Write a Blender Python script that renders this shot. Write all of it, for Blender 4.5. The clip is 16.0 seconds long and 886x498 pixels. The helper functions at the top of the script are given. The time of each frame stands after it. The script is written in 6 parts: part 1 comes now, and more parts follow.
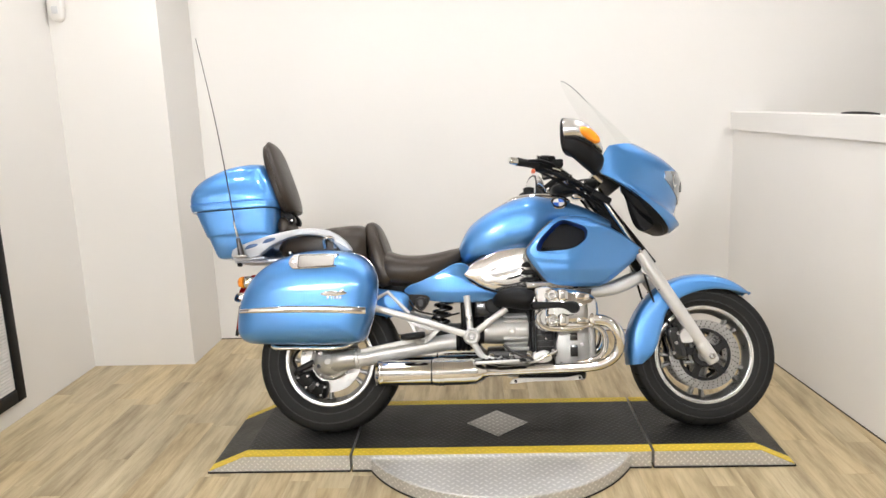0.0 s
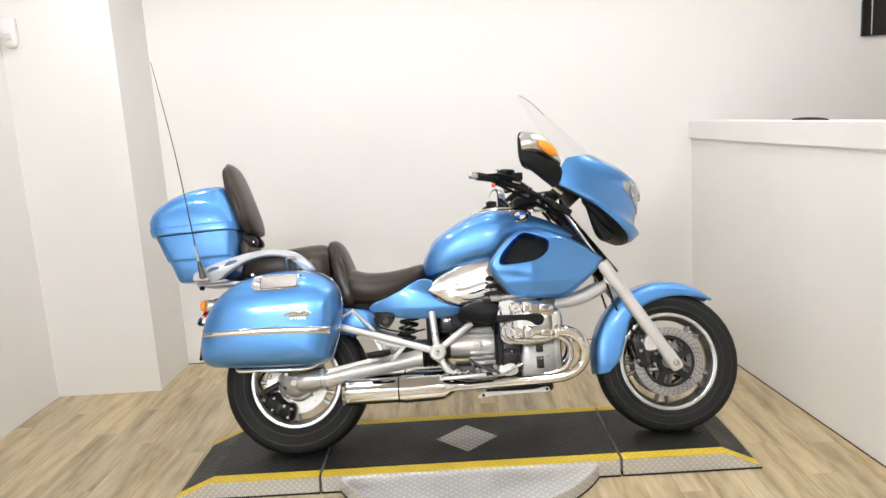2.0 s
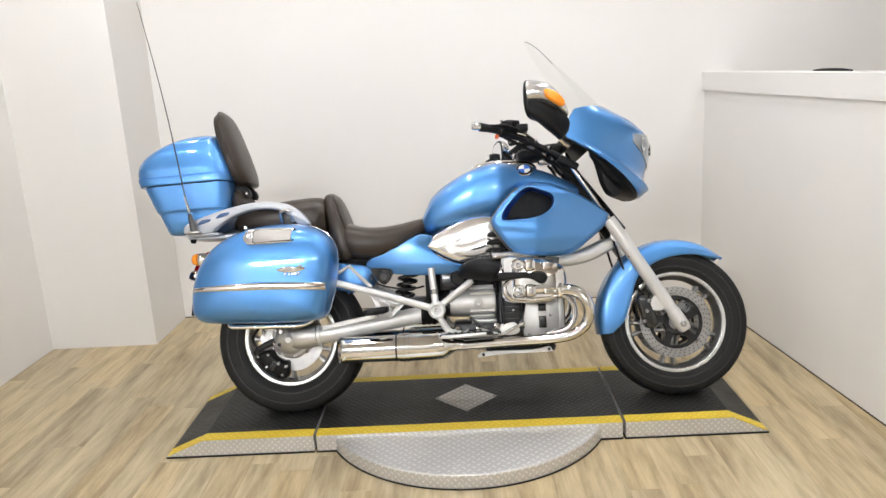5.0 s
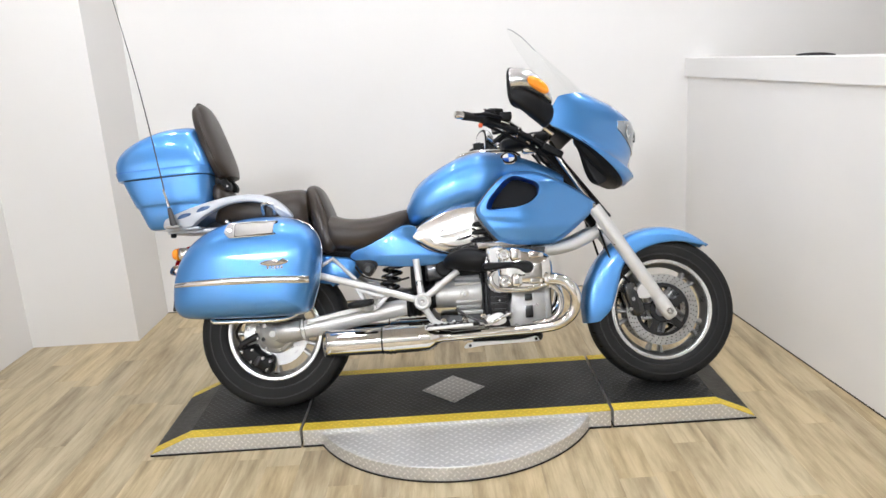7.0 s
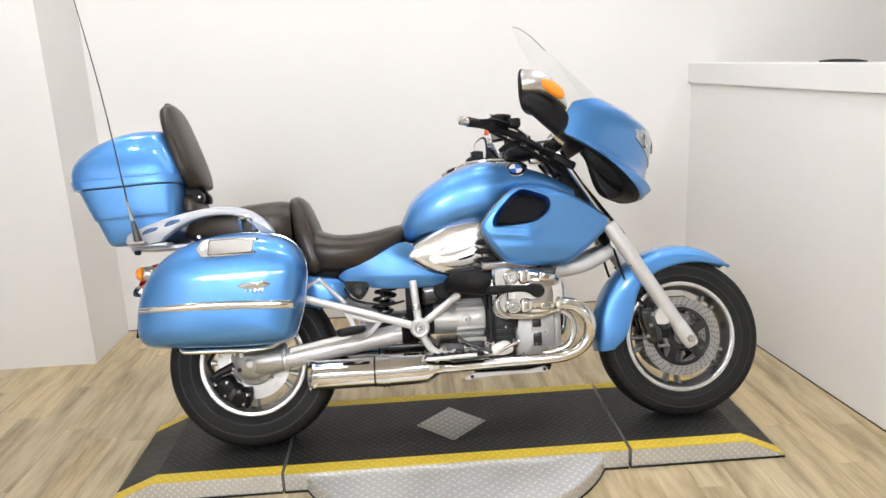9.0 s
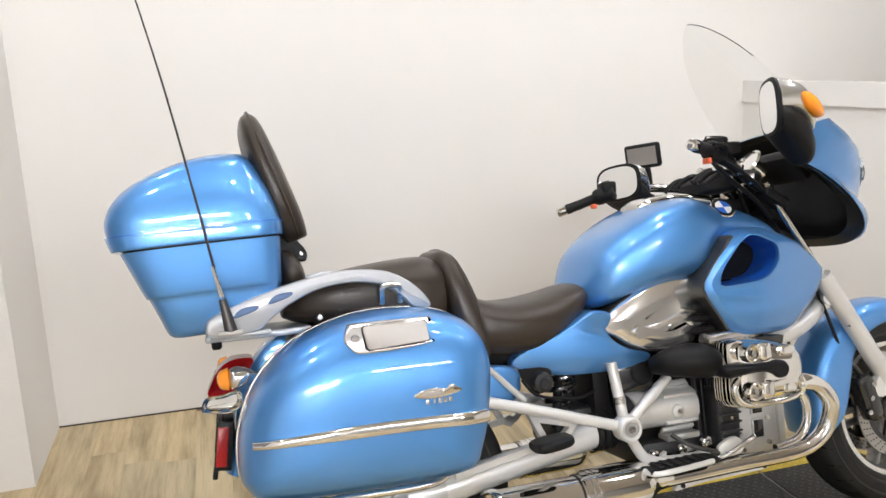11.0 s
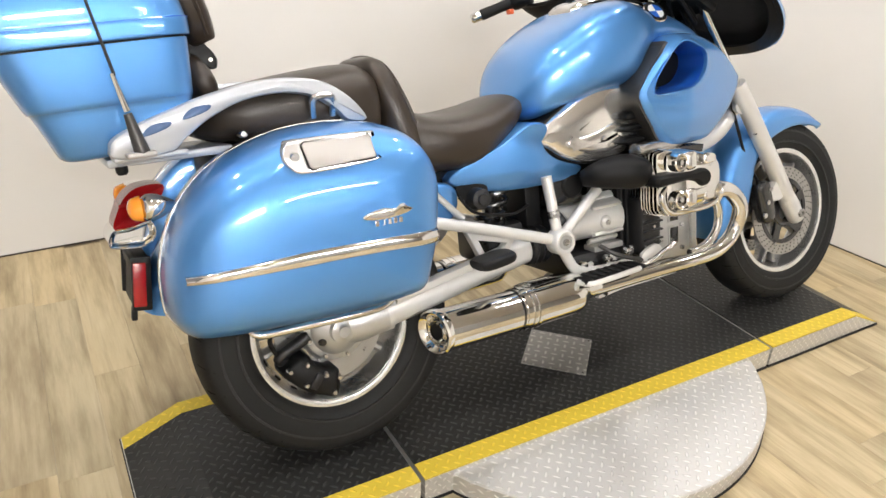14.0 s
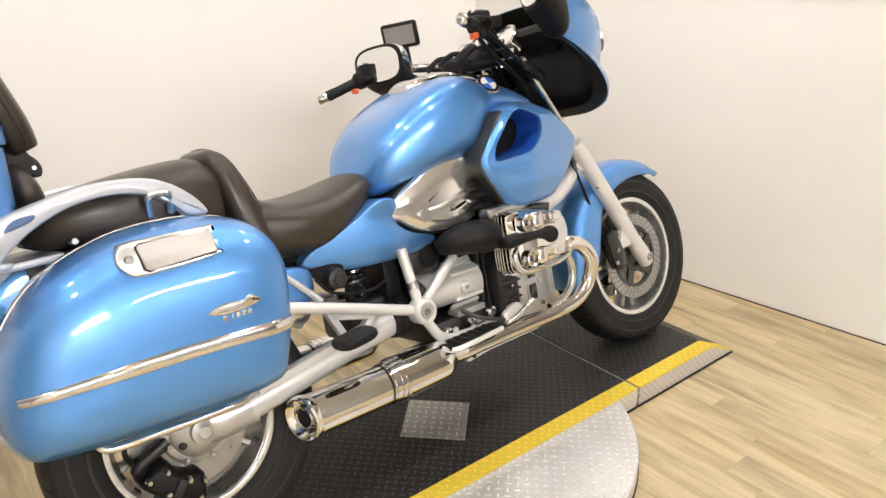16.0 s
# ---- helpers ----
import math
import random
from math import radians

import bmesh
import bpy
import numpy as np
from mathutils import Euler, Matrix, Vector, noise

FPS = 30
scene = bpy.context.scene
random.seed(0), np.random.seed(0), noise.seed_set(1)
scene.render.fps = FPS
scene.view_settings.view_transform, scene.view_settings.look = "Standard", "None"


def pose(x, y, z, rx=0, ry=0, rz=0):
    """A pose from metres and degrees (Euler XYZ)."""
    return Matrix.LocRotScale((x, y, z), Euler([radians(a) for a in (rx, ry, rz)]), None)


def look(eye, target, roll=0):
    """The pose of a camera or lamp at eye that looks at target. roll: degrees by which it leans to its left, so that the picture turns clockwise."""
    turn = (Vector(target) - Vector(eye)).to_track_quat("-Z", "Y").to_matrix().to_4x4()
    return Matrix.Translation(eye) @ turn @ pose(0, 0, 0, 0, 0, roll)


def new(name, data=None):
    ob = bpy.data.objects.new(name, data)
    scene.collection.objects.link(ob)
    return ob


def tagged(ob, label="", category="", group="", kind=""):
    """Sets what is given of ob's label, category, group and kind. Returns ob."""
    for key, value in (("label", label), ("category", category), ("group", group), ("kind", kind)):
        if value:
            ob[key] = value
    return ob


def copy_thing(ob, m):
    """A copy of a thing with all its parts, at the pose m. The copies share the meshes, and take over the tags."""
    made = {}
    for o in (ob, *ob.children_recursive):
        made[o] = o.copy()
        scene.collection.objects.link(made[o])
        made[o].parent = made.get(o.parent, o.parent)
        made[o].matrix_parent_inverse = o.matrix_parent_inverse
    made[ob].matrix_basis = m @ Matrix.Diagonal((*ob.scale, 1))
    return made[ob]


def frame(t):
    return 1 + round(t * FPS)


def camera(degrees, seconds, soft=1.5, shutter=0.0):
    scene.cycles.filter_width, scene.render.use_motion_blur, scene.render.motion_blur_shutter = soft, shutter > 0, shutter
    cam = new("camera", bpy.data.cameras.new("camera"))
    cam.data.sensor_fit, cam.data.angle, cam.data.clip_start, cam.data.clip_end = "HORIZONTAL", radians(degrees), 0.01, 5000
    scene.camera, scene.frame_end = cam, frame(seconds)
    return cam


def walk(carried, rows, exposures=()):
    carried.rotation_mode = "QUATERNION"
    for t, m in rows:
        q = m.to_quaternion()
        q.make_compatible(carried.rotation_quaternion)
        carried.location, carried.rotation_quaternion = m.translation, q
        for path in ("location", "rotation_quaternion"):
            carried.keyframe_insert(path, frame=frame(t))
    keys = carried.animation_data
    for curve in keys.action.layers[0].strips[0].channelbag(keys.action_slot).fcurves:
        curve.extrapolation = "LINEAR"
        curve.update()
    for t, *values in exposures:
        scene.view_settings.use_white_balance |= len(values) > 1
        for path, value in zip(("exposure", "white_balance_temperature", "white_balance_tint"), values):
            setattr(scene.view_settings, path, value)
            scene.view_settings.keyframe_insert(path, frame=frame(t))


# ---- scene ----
cam = camera(61.8, 16.0)
PATH = [
    (0, (-0.144, -3.204, 1.506), (-0.248, -1.246, 1.115), -2.21),
    (0.5, (-0.138, -3.207, 1.508), (-0.224, -1.250, 1.103), -2.89),
    (1, (-0.119, -3.202, 1.500), (-0.181, -1.252, 1.056), -2.44),
    (1.5, (-0.093, -3.209, 1.496), (-0.097, -1.249, 1.102), -2.93),
    (2, (-0.095, -3.207, 1.507), (-0.128, -1.239, 1.153), -3.76),
    (2.5, (-0.078, -3.191, 1.490), (-0.060, -1.228, 1.112), -3.39),
    (3, (-0.086, -3.165, 1.493), (-0.103, -1.212, 1.059), -3.32),
    (5.5, (-0.079, -3.070, 1.484), (-0.131, -1.128, 1.009), -3.25),
    (6, (-0.080, -3.062, 1.485), (-0.088, -1.119, 1.012), -2.94),
    (6.5, (-0.077, -3.059, 1.478), (-0.094, -1.117, 0.998), -3.54),
    (7, (-0.081, -3.052, 1.478), (-0.093, -1.116, 0.976), -3.85),
    (7.5, (-0.083, -3.057, 1.472), (-0.108, -1.125, 0.957), -3.81),
    (8, (-0.099, -3.043, 1.462), (-0.039, -1.124, 0.903), -2.99),
    (8.5, (-0.152, -2.978, 1.471), (-0.052, -1.050, 0.948), -2.37),
    (9, (-0.210, -2.731, 1.471), (-0.126, -0.796, 0.971), -2.78),
    (9.5, (-0.436, -2.477, 1.476), (-0.210, -0.533, 1.065), -3.53),
    (10, (-0.739, -2.248, 1.482), (-0.323, -0.351, 1.001), -3.23),
    (10.2, (-0.852, -2.135, 1.461), (-0.404, -0.240, 1.006), -3.31),
    (12.3, (-1.428, -1.448, 1.443), (-0.595, 0.221, 0.720), 2.82),
    (12.5, (-1.406, -1.482, 1.422), (-0.582, 0.153, 0.618), 1.31),
    (13, (-1.401, -1.500, 1.390), (-0.661, 0.121, 0.484), 3.16),
    (13.5, (-1.386, -1.527, 1.375), (-0.616, 0.041, 0.401), 3.89),
    (14, (-1.361, -1.525, 1.379), (-0.462, 0.012, 0.468), 2.27),
    (14.5, (-1.315, -1.571, 1.394), (-0.282, -0.071, 0.567), -0.49),
    (15, (-1.298, -1.577, 1.403), (-0.188, -0.115, 0.609), -0.46),
    (15.5, (-1.286, -1.588, 1.420), (-0.142, -0.136, 0.656), -0.42),
    (16, (-1.284, -1.580, 1.415), (-0.114, -0.141, 0.665), -0.23),
]
walk(cam, [(t, look(eye, target, roll)) for t, eye, target, roll in PATH],
     exposures=[(0, 0.04, 6120, 10), (1.5, 0.06, 6000, 10), (3, 0.06, 5980, 10), (5.5, -0.03, 5900, 10), (7, 0.05, 5720, 10), (8, 0.12, 5760, 10), (9, 0.06, 5870, 10), (10, -0.01, 5950, 10), (12.5, 0.0, 6190, 11), (13.5, 0.13, 6400, 10), (14.5, 0.24, 6000, 10), (15.5, 0.23, 6060, 10), (16, 0.22, 6420, 12)])

# ---------------------------------------------------------------- light
world = bpy.data.worlds.new("world")
scene.world = world
world.use_nodes = True
world.node_tree.nodes["Background"].inputs["Color"].default_value = (0.9, 0.95, 1.0, 1)
world.node_tree.nodes["Background"].inputs["Strength"].default_value = 0.4
LAMP = 150.0


# ---------------------------------------------------------------- materials
def mat(name, color, rough=0.5, metal=0.0, coat=0.0, spec=0.5):
    m = bpy.data.materials.new(name)
    m.use_nodes = True
    b = m.node_tree.nodes["Principled BSDF"]
    b.inputs["Base Color"].default_value = (*color, 1)
    b.inputs["Roughness"].default_value = rough
    b.inputs["Metallic"].default_value = metal
    b.inputs["Coat Weight"].default_value = coat
    b.inputs["Coat Roughness"].default_value = 0.04
    b.inputs["Specular IOR Level"].default_value = spec
    return m


class Net:
    """A short way to add nodes to a material."""

    def __init__(self, m):
        self.tree = m.node_tree
        self.bsdf = m.node_tree.nodes["Principled BSDF"]

    def add(self, kind, **inputs):
        n = self.tree.nodes.new(kind)
        for key, value in inputs.items():
            s = n.inputs[int(key[1:])] if key[0] == "i" and key[1:].isdigit() else n.inputs[key.replace("_", " ")]
            if isinstance(value, bpy.types.NodeSocket):
                self.tree.links.new(value, s)
            else:
                s.default_value = value
        return n

    def math(self, op, a, b=0.0, c=0.0):
        n = self.add("ShaderNodeMath", i0=a, i1=b, i2=c)
        n.operation = op
        return n.outputs[0]

    def mix(self, fac, a, b):
        n = self.tree.nodes.new("ShaderNodeMix")
        n.data_type = "RGBA"
        for s, value in ((n.inputs[0], fac), (n.inputs[6], a), (n.inputs[7], b)):
            if isinstance(value, bpy.types.NodeSocket):
                self.tree.links.new(value, s)
            else:
                s.default_value = value if isinstance(value, float) else (*value, 1)
        return n.outputs[2]

    def ramp(self, fac, stops):
        n = self.add("ShaderNodeValToRGB", i0=fac)
        while len(n.color_ramp.elements) < len(stops):
            n.color_ramp.elements.new(0.5)
        for e, (p, c) in zip(n.color_ramp.elements, stops):
            e.position, e.color = p, (*c, 1) if not isinstance(c, float) else (c, c, c, 1)
        return n.outputs[0]

    def noise(self, vec, scale, detail=3.0, rough=0.5):
        n = self.add("ShaderNodeTexNoise", Scale=scale, Detail=detail, Roughness=rough)
        if vec is not None:
            self.tree.links.new(vec, n.inputs["Vector"])
        return n.outputs["Fac"]

    def coords(self, which="Object"):
        return self.tree.nodes.new("ShaderNodeTexCoord").outputs[which]

    def mapping(self, vec, scale=(1, 1, 1), rot=(0, 0, 0), loc=(0, 0, 0)):
        return self.add("ShaderNodeMapping", Vector=vec, Scale=scale, Rotation=rot, Location=loc).outputs[0]

    def bump(self, height, strength=0.3, distance=0.002):
        n = self.add("ShaderNodeBump", Height=height, Strength=strength, Distance=distance)
        self.tree.links.new(n.outputs[0], self.bsdf.inputs["Normal"])

    def set(self, name, socket):
        self.tree.links.new(socket, self.bsdf.inputs[name])


def worn(m, color, amount=0.12, scale=6.0, rough=(0.3, 0.5), bump=0.0, fine=220.0):
    """Two scales of tone and gloss over a plain colour."""
    n = Net(m)
    v = n.coords()
    big, small = n.noise(v, scale, 4), n.noise(v, fine, 2)
    low = tuple(c * (1 - amount) for c in color)
    high = tuple(min(1, c * (1 + amount)) for c in color)
    n.set("Base Color", n.mix(big, low, high))
    f = n.add("ShaderNodeMapRange", i0=n.math("ADD", n.math("MULTIPLY", big, 0.6), n.math("MULTIPLY", small, 0.4)),
              i1=0.3, i2=0.7, i3=rough[0], i4=rough[1])
    n.set("Roughness", f.outputs[0])
    if bump:
        n.bump(small, bump, 0.001)
    return m


BLUE = worn(mat("blue_paint", (0.095, 0.29, 0.65), 0.3, 0.68, 1.0), (0.09, 0.28, 0.64), 0.05, 3, (0.38, 0.44), 0.03, 1400)
BLUE.node_tree.nodes["Principled BSDF"].inputs["Coat Roughness"].default_value = 0.02
# darker blue with the duct's shade in it; badge and lid seam use it too
BLUE_DEEP = mat("blue_deep_shade", (0.02, 0.125, 0.58), 0.35, 0.2, 0.6)
NICKEL = worn(mat("polished_nickel", (0.84, 0.83, 0.81), 0.06, 0.9), (0.84, 0.83, 0.81), 0.04, 8, (0.12, 0.2))
POLISH = worn(mat("polished_alloy", (0.74, 0.74, 0.73), 0.22, 0.85), (0.74, 0.74, 0.73), 0.06, 12, (0.16, 0.28))
SILVER = worn(mat("silver_paint", (0.64, 0.635, 0.62), 0.4, 0.38), (0.64, 0.635, 0.62), 0.07, 8, (0.3, 0.45), 0.06, 500)
RACK = worn(mat("rack_silver", (0.5, 0.52, 0.55), 0.4, 0.4), (0.5, 0.52, 0.55), 0.04, 8, (0.3, 0.42), 0.05, 500)
CASTING = worn(mat("cast_aluminium", (0.46, 0.46, 0.45), 0.45, 0.6), (0.46, 0.46, 0.45), 0.22, 16, (0.3, 0.5), 0.25, 350)
CHROME = worn(mat("chrome", (0.78, 0.775, 0.76), 0.07, 1.0), (0.78, 0.775, 0.76), 0.06, 10, (0.03, 0.08))
STEEL = worn(mat("brushed_steel", (0.5, 0.49, 0.48), 0.25, 1.0), (0.5, 0.49, 0.48), 0.1, 20, (0.18, 0.32), 0.05, 600)
BLACK = worn(mat("black_plastic", (0.005, 0.005, 0.0054), 0.5, spec=0.22), (0.005, 0.005, 0.0054), 0.25, 9, (0.4, 0.6), 0.1, 500)
GLOSS_BLACK = mat("gloss_black", (0.012, 0.012, 0.013), 0.2, 0.0, 0.5)
LEATHER = worn(mat("brown_black_vinyl", (0.03, 0.0215, 0.0145), 0.42, spec=0.4), (0.03, 0.0215, 0.0145), 0.2, 7, (0.28, 0.42), 0.35, 260)
RUBBER = worn(mat("tyre_rubber", (0.01, 0.01, 0.0098), 0.6, spec=0.25), (0.01, 0.01, 0.0098), 0.3, 8, (0.5, 0.75), 0.15, 300)
AMBER = mat("amber_lens", (0.95, 0.32, 0.02), 0.15, 0.0, 0.6)
RED = mat("red_lens", (0.3, 0.008, 0.01), 0.2, 0.0, 0.15, 0.3)
ORANGE = mat("orange_switch", (0.75, 0.13, 0.04), 0.4)
WHITE = worn(mat("white_paint", (0.74, 0.725, 0.7), 0.6), (0.74, 0.725, 0.7), 0.03, 3, (0.5, 0.65))
LENS = mat("headlight_lens", (0.36, 0.4, 0.43), 0.12, 0.6, 0.8)
ROD = mat("antenna_rod", (0.05, 0.048, 0.045), 0.4, 0.5)
SCREEN = mat("gps_screen", (0.22, 0.20, 0.18), 0.12)
HANDLE = worn(mat("satin_latch", (0.42, 0.4, 0.375), 0.45, 0.45), (0.42, 0.4, 0.375), 0.05, 10, (0.42, 0.5))
SLOT = mat("slot_blue", (0.05, 0.1, 0.22), 0.4, 0.2, 0.3)
DISC = worn(mat("brake_disc_steel", (0.4, 0.395, 0.38), 0.25, 0.95), (0.4, 0.395, 0.38), 0.12, 30, (0.25, 0.4))
ENGINE_BLACK = worn(mat("black_engine_casting", (0.02, 0.02, 0.021), 0.4, 0.3), (0.02, 0.02, 0.021), 0.3, 20, (0.3, 0.5), 0.2, 300)
SATIN = worn(mat("dark_satin", (0.06, 0.058, 0.056), 0.3, 0.5), (0.06, 0.058, 0.056), 0.1, 10, (0.25, 0.38))
MIRROR = mat("mirror_glass", (0.9, 0.9, 0.9), 0.02, 1.0)


def wall_paint():
    m = mat("wall_paint", (0.8, 0.78, 0.745), 0.65)
    n = Net(m)
    v = n.coords()
    n.set("Base Color", n.mix(n.noise(v, 1.3, 3), (0.73, 0.712, 0.68), (0.77, 0.752, 0.722)))
    n.bump(n.noise(v, 160, 3), 0.12, 0.001)
    return m


def plank_wood():
    m = mat("vinyl_plank", (0.4, 0.32, 0.22), 0.45)
    n = Net(m)
    info = n.tree.nodes.new("ShaderNodeObjectInfo")
    rnd = info.outputs["Random"]
    off = n.add("ShaderNodeCombineXYZ", X=n.math("MULTIPLY", rnd, 37.0), Y=n.math("MULTIPLY", rnd, 91.0), Z=n.math("MULTIPLY", rnd, 13.0))
    vec = n.add("ShaderNodeVectorMath", i0=n.coords(), i1=off.outputs[0]).outputs[0]
    long_ = n.mapping(vec, (11, 1.6, 1))
    grain = n.noise(n.mapping(vec, (70, 3, 1)), 1.0, 5, 0.6)
    patch = n.math("ADD", n.math("MULTIPLY", n.noise(long_, 1.0, 4, 0.55), 0.55), n.math("MULTIPLY", n.noise(n.mapping(vec, (30, 3.4, 1)), 1.0, 5, 0.65), 0.45))
    base = n.ramp(patch, [(0.31, (0.21, 0.158, 0.083)), (0.44, (0.385, 0.306, 0.175)), (0.55, (0.52, 0.427, 0.255)), (0.7, (0.61, 0.518, 0.33))])
    tone = n.ramp(rnd, [(0.0, (0.86, 0.87, 0.92)), (0.35, (1.0, 0.97, 0.93)), (0.7, (0.93, 0.95, 1.0)), (1.0, (1.08, 1.04, 0.97))])
    mul = n.tree.nodes.new("ShaderNodeMix")
    mul.data_type, mul.blend_type = "RGBA", "MULTIPLY"
    mul.inputs[0].default_value = 1.0
    n.tree.links.new(base, mul.inputs[6])
    n.tree.links.new(tone, mul.inputs[7])
    dark = n.math("MULTIPLY", n.add("ShaderNodeMapRange", i0=grain, i1=0.5, i2=0.75, i3=0.0, i4=1.0).outputs[0], 0.35)
    n.set("Base Color", n.mix(dark, mul.outputs[2], (0.2, 0.14, 0.085)))
    n.set("Roughness", n.add("ShaderNodeMapRange", i0=grain, i1=0.3, i2=0.7, i3=0.36, i4=0.5).outputs[0])
    n.bump(grain, 0.12, 0.001)
    return m


def tread(name, color, metal, cell, depth, rough, bar_gain=1.25, spec=0.5, strength=0.9):
    """Diamond tread: short raised bars, turned by a quarter from cell to cell."""
    m = mat(name, color, rough, metal, spec=spec)
    n = Net(m)
    sep = n.add("ShaderNodeSeparateXYZ", Vector=n.mapping(n.coords(), (1 / cell, 1 / cell, 1 / cell), (0, 0, radians(45))))
    geo = n.tree.nodes.new("ShaderNodeNewGeometry")
    nz = n.math("GREATER_THAN", n.math("ABSOLUTE", n.add("ShaderNodeSeparateXYZ", Vector=geo.outputs["True Normal"]).outputs[2]), 0.7)
    raw = n.add("ShaderNodeSeparateXYZ", Vector=n.mapping(n.coords(), (1 / cell, 1 / cell, 1 / cell)))
    x = n.math("ADD", n.math("MULTIPLY", sep.outputs[0], nz), n.math("MULTIPLY", n.math("ADD", raw.outputs[0], raw.outputs[2]), n.math("SUBTRACT", 1.0, nz)))
    y = n.math("ADD", n.math("MULTIPLY", sep.outputs[1], nz), n.math("MULTIPLY", n.math("SUBTRACT", raw.outputs[0], raw.outputs[2]), n.math("SUBTRACT", 1.0, nz)))
    odd = n.math("FLOORED_MODULO", n.math("ADD", n.math("FLOOR", x), n.math("FLOOR", y)), 2.0)
    fx = n.math("SUBTRACT", n.math("FRACT", x), 0.5)
    fy = n.math("SUBTRACT", n.math("FRACT", y), 0.5)
    a = n.math("ADD", n.math("MULTIPLY", fx, odd), n.math("MULTIPLY", fy, n.math("SUBTRACT", 1.0, odd)))
    b = n.math("SUBTRACT", n.math("ADD", fx, fy), a)
    d = n.math("SQRT", n.math("ADD", n.math("POWER", n.math("MULTIPLY", a, 6.5), 2.0), n.math("POWER", n.math("MULTIPLY", b, 2.2), 2.0)))
    bar = n.add("ShaderNodeMapRange", i0=d, i1=1.0, i2=0.55, i3=0.0, i4=1.0).outputs[0]
    dirt = n.noise(n.coords(), 5, 4)
    # raised bars get a lighter tone than the ground between them
    low, high = tuple(c * 0.8 for c in color), tuple(min(1, c * bar_gain) for c in color)
    n.set("Base Color", n.mix(n.math("ADD", n.math("MULTIPLY", bar, 0.7), n.math("MULTIPLY", dirt, 0.3)), low, high))
    n.set("Roughness", n.add("ShaderNodeMapRange", i0=dirt, i1=0.3, i2=0.7, i3=rough * 0.8, i4=rough * 1.25).outputs[0])
    n.bump(bar, strength, depth)
    return m


WALL = wall_paint()
BEIGE = worn(mat("ceiling_paint", (0.55, 0.52, 0.48), 0.7), (0.55, 0.52, 0.48), 0.06, 2, (0.6, 0.75))
DIM = worn(mat("dim_paint", (0.37, 0.36, 0.345), 0.7), (0.37, 0.36, 0.345), 0.1, 2, (0.6, 0.75))
WOOD = plank_wood()
TREAD_BLACK = tread("black_tread", (0.015, 0.015, 0.0142), 0.0, 0.0235, 0.0035, 0.42, 3.6, 0.3)
TREAD_YELLOW = tread("yellow_tread", (0.76, 0.565, 0.055), 0.0, 0.0235, 0.002, 0.5, 1.15, 0.3)
TREAD_PLATE = tread("steel_tread", (0.46, 0.45, 0.43), 0.75, 0.026, 0.003, 0.36, 1.7)
TREAD_METAL = tread("aluminium_tread", (0.7, 0.69, 0.67), 0.58, 0.026, 0.0026, 0.4, 1.3, strength=0.8)


def clear_sheet():
    m = bpy.data.materials.new("clear_acrylic")
    m.use_nodes = True
    t = m.node_tree
    t.nodes.remove(t.nodes["Principled BSDF"])
    clear, gloss, mix = t.nodes.new("ShaderNodeBsdfTransparent"), t.nodes.new("ShaderNodeBsdfGlossy"), t.nodes.new("ShaderNodeMixShader")
    clear.inputs[0].default_value = (0.985, 0.988, 0.985, 1)
    gloss.inputs["Roughness"].default_value = 0.03
    mix.inputs[0].default_value = 0.03
    t.links.new(clear.outputs[0], mix.inputs[1])
    t.links.new(gloss.outputs[0], mix.inputs[2])
    t.links.new(mix.outputs[0], t.nodes["Material Output"].inputs[0])
    return m


CLEAR = clear_sheet()


def glow(name, color, strength):
    m = mat(name, color)
    b = m.node_tree.nodes["Principled BSDF"]
    b.inputs["Emission Color"].default_value = (*color, 1)
    b.inputs["Emission Strength"].default_value = strength
    return m


# ---------------------------------------------------------------- shape helpers
def part(name, bm, material, parent=None, label="", angle=38, kind=""):
    """Links a bmesh as one mesh object under a thing or a part."""
    bmesh.ops.recalc_face_normals(bm, faces=bm.faces)
    me = bpy.data.meshes.new(name)
    bm.to_mesh(me)
    bm.free()
    me.materials.append(material)
    me.polygons.foreach_set("use_smooth", [True] * len(me.polygons))
    me.set_sharp_from_angle(angle=radians(angle))
    ob = new(name, me)
    if parent:
        ob.parent = parent
    return tagged(ob, label=label, kind=kind)


def mirrored(bm):
    """A copy of a bmesh on the other side of the plane y = 0."""
    out = bm.copy()
    for v in out.verts:
        v.co.y = -v.co.y
    return out


def both(name, bm, material, parent, label=""):
    """The same part on both sides; returns right and left."""
    other = mirrored(bm)
    return part(name, bm, material, parent, label), part(name, other, material, parent, label)


def spline(points, n, closed=False):
    """Catmull-Rom through points of any size, n steps a span."""
    p = [Vector(q) for q in points]
    out, m = [], len(p)
    for i in range(m if closed else m - 1):
        a, b, c, d = (p[(i + k) % m] if closed else p[min(max(i + k, 0), m - 1)] for k in (-1, 0, 1, 2))
        for k in range(n):
            t = k / n
            out.append(0.5 * (2 * b + (c - a) * t + (2 * a - 5 * b + 4 * c - d) * t * t + (3 * b - a - 3 * c + d) * t ** 3))
    if not closed:
        out.append(p[-1])
    return out


def loft(bm, rings, cap=(True, True), closed=True):
    rows = [[bm.verts.new(v) for v in ring] for ring in rings]
    n = len(rows[0])
    for a, b in zip(rows, rows[1:]):
        for i in range(n if closed else n - 1):
            j = (i + 1) % n
            bm.faces.new((a[i], a[j], b[j], b[i]))
    for row, want in ((rows[0], cap[0]), (rows[-1], cap[1])):
        if want and closed:
            bm.faces.new(row)
    return rows


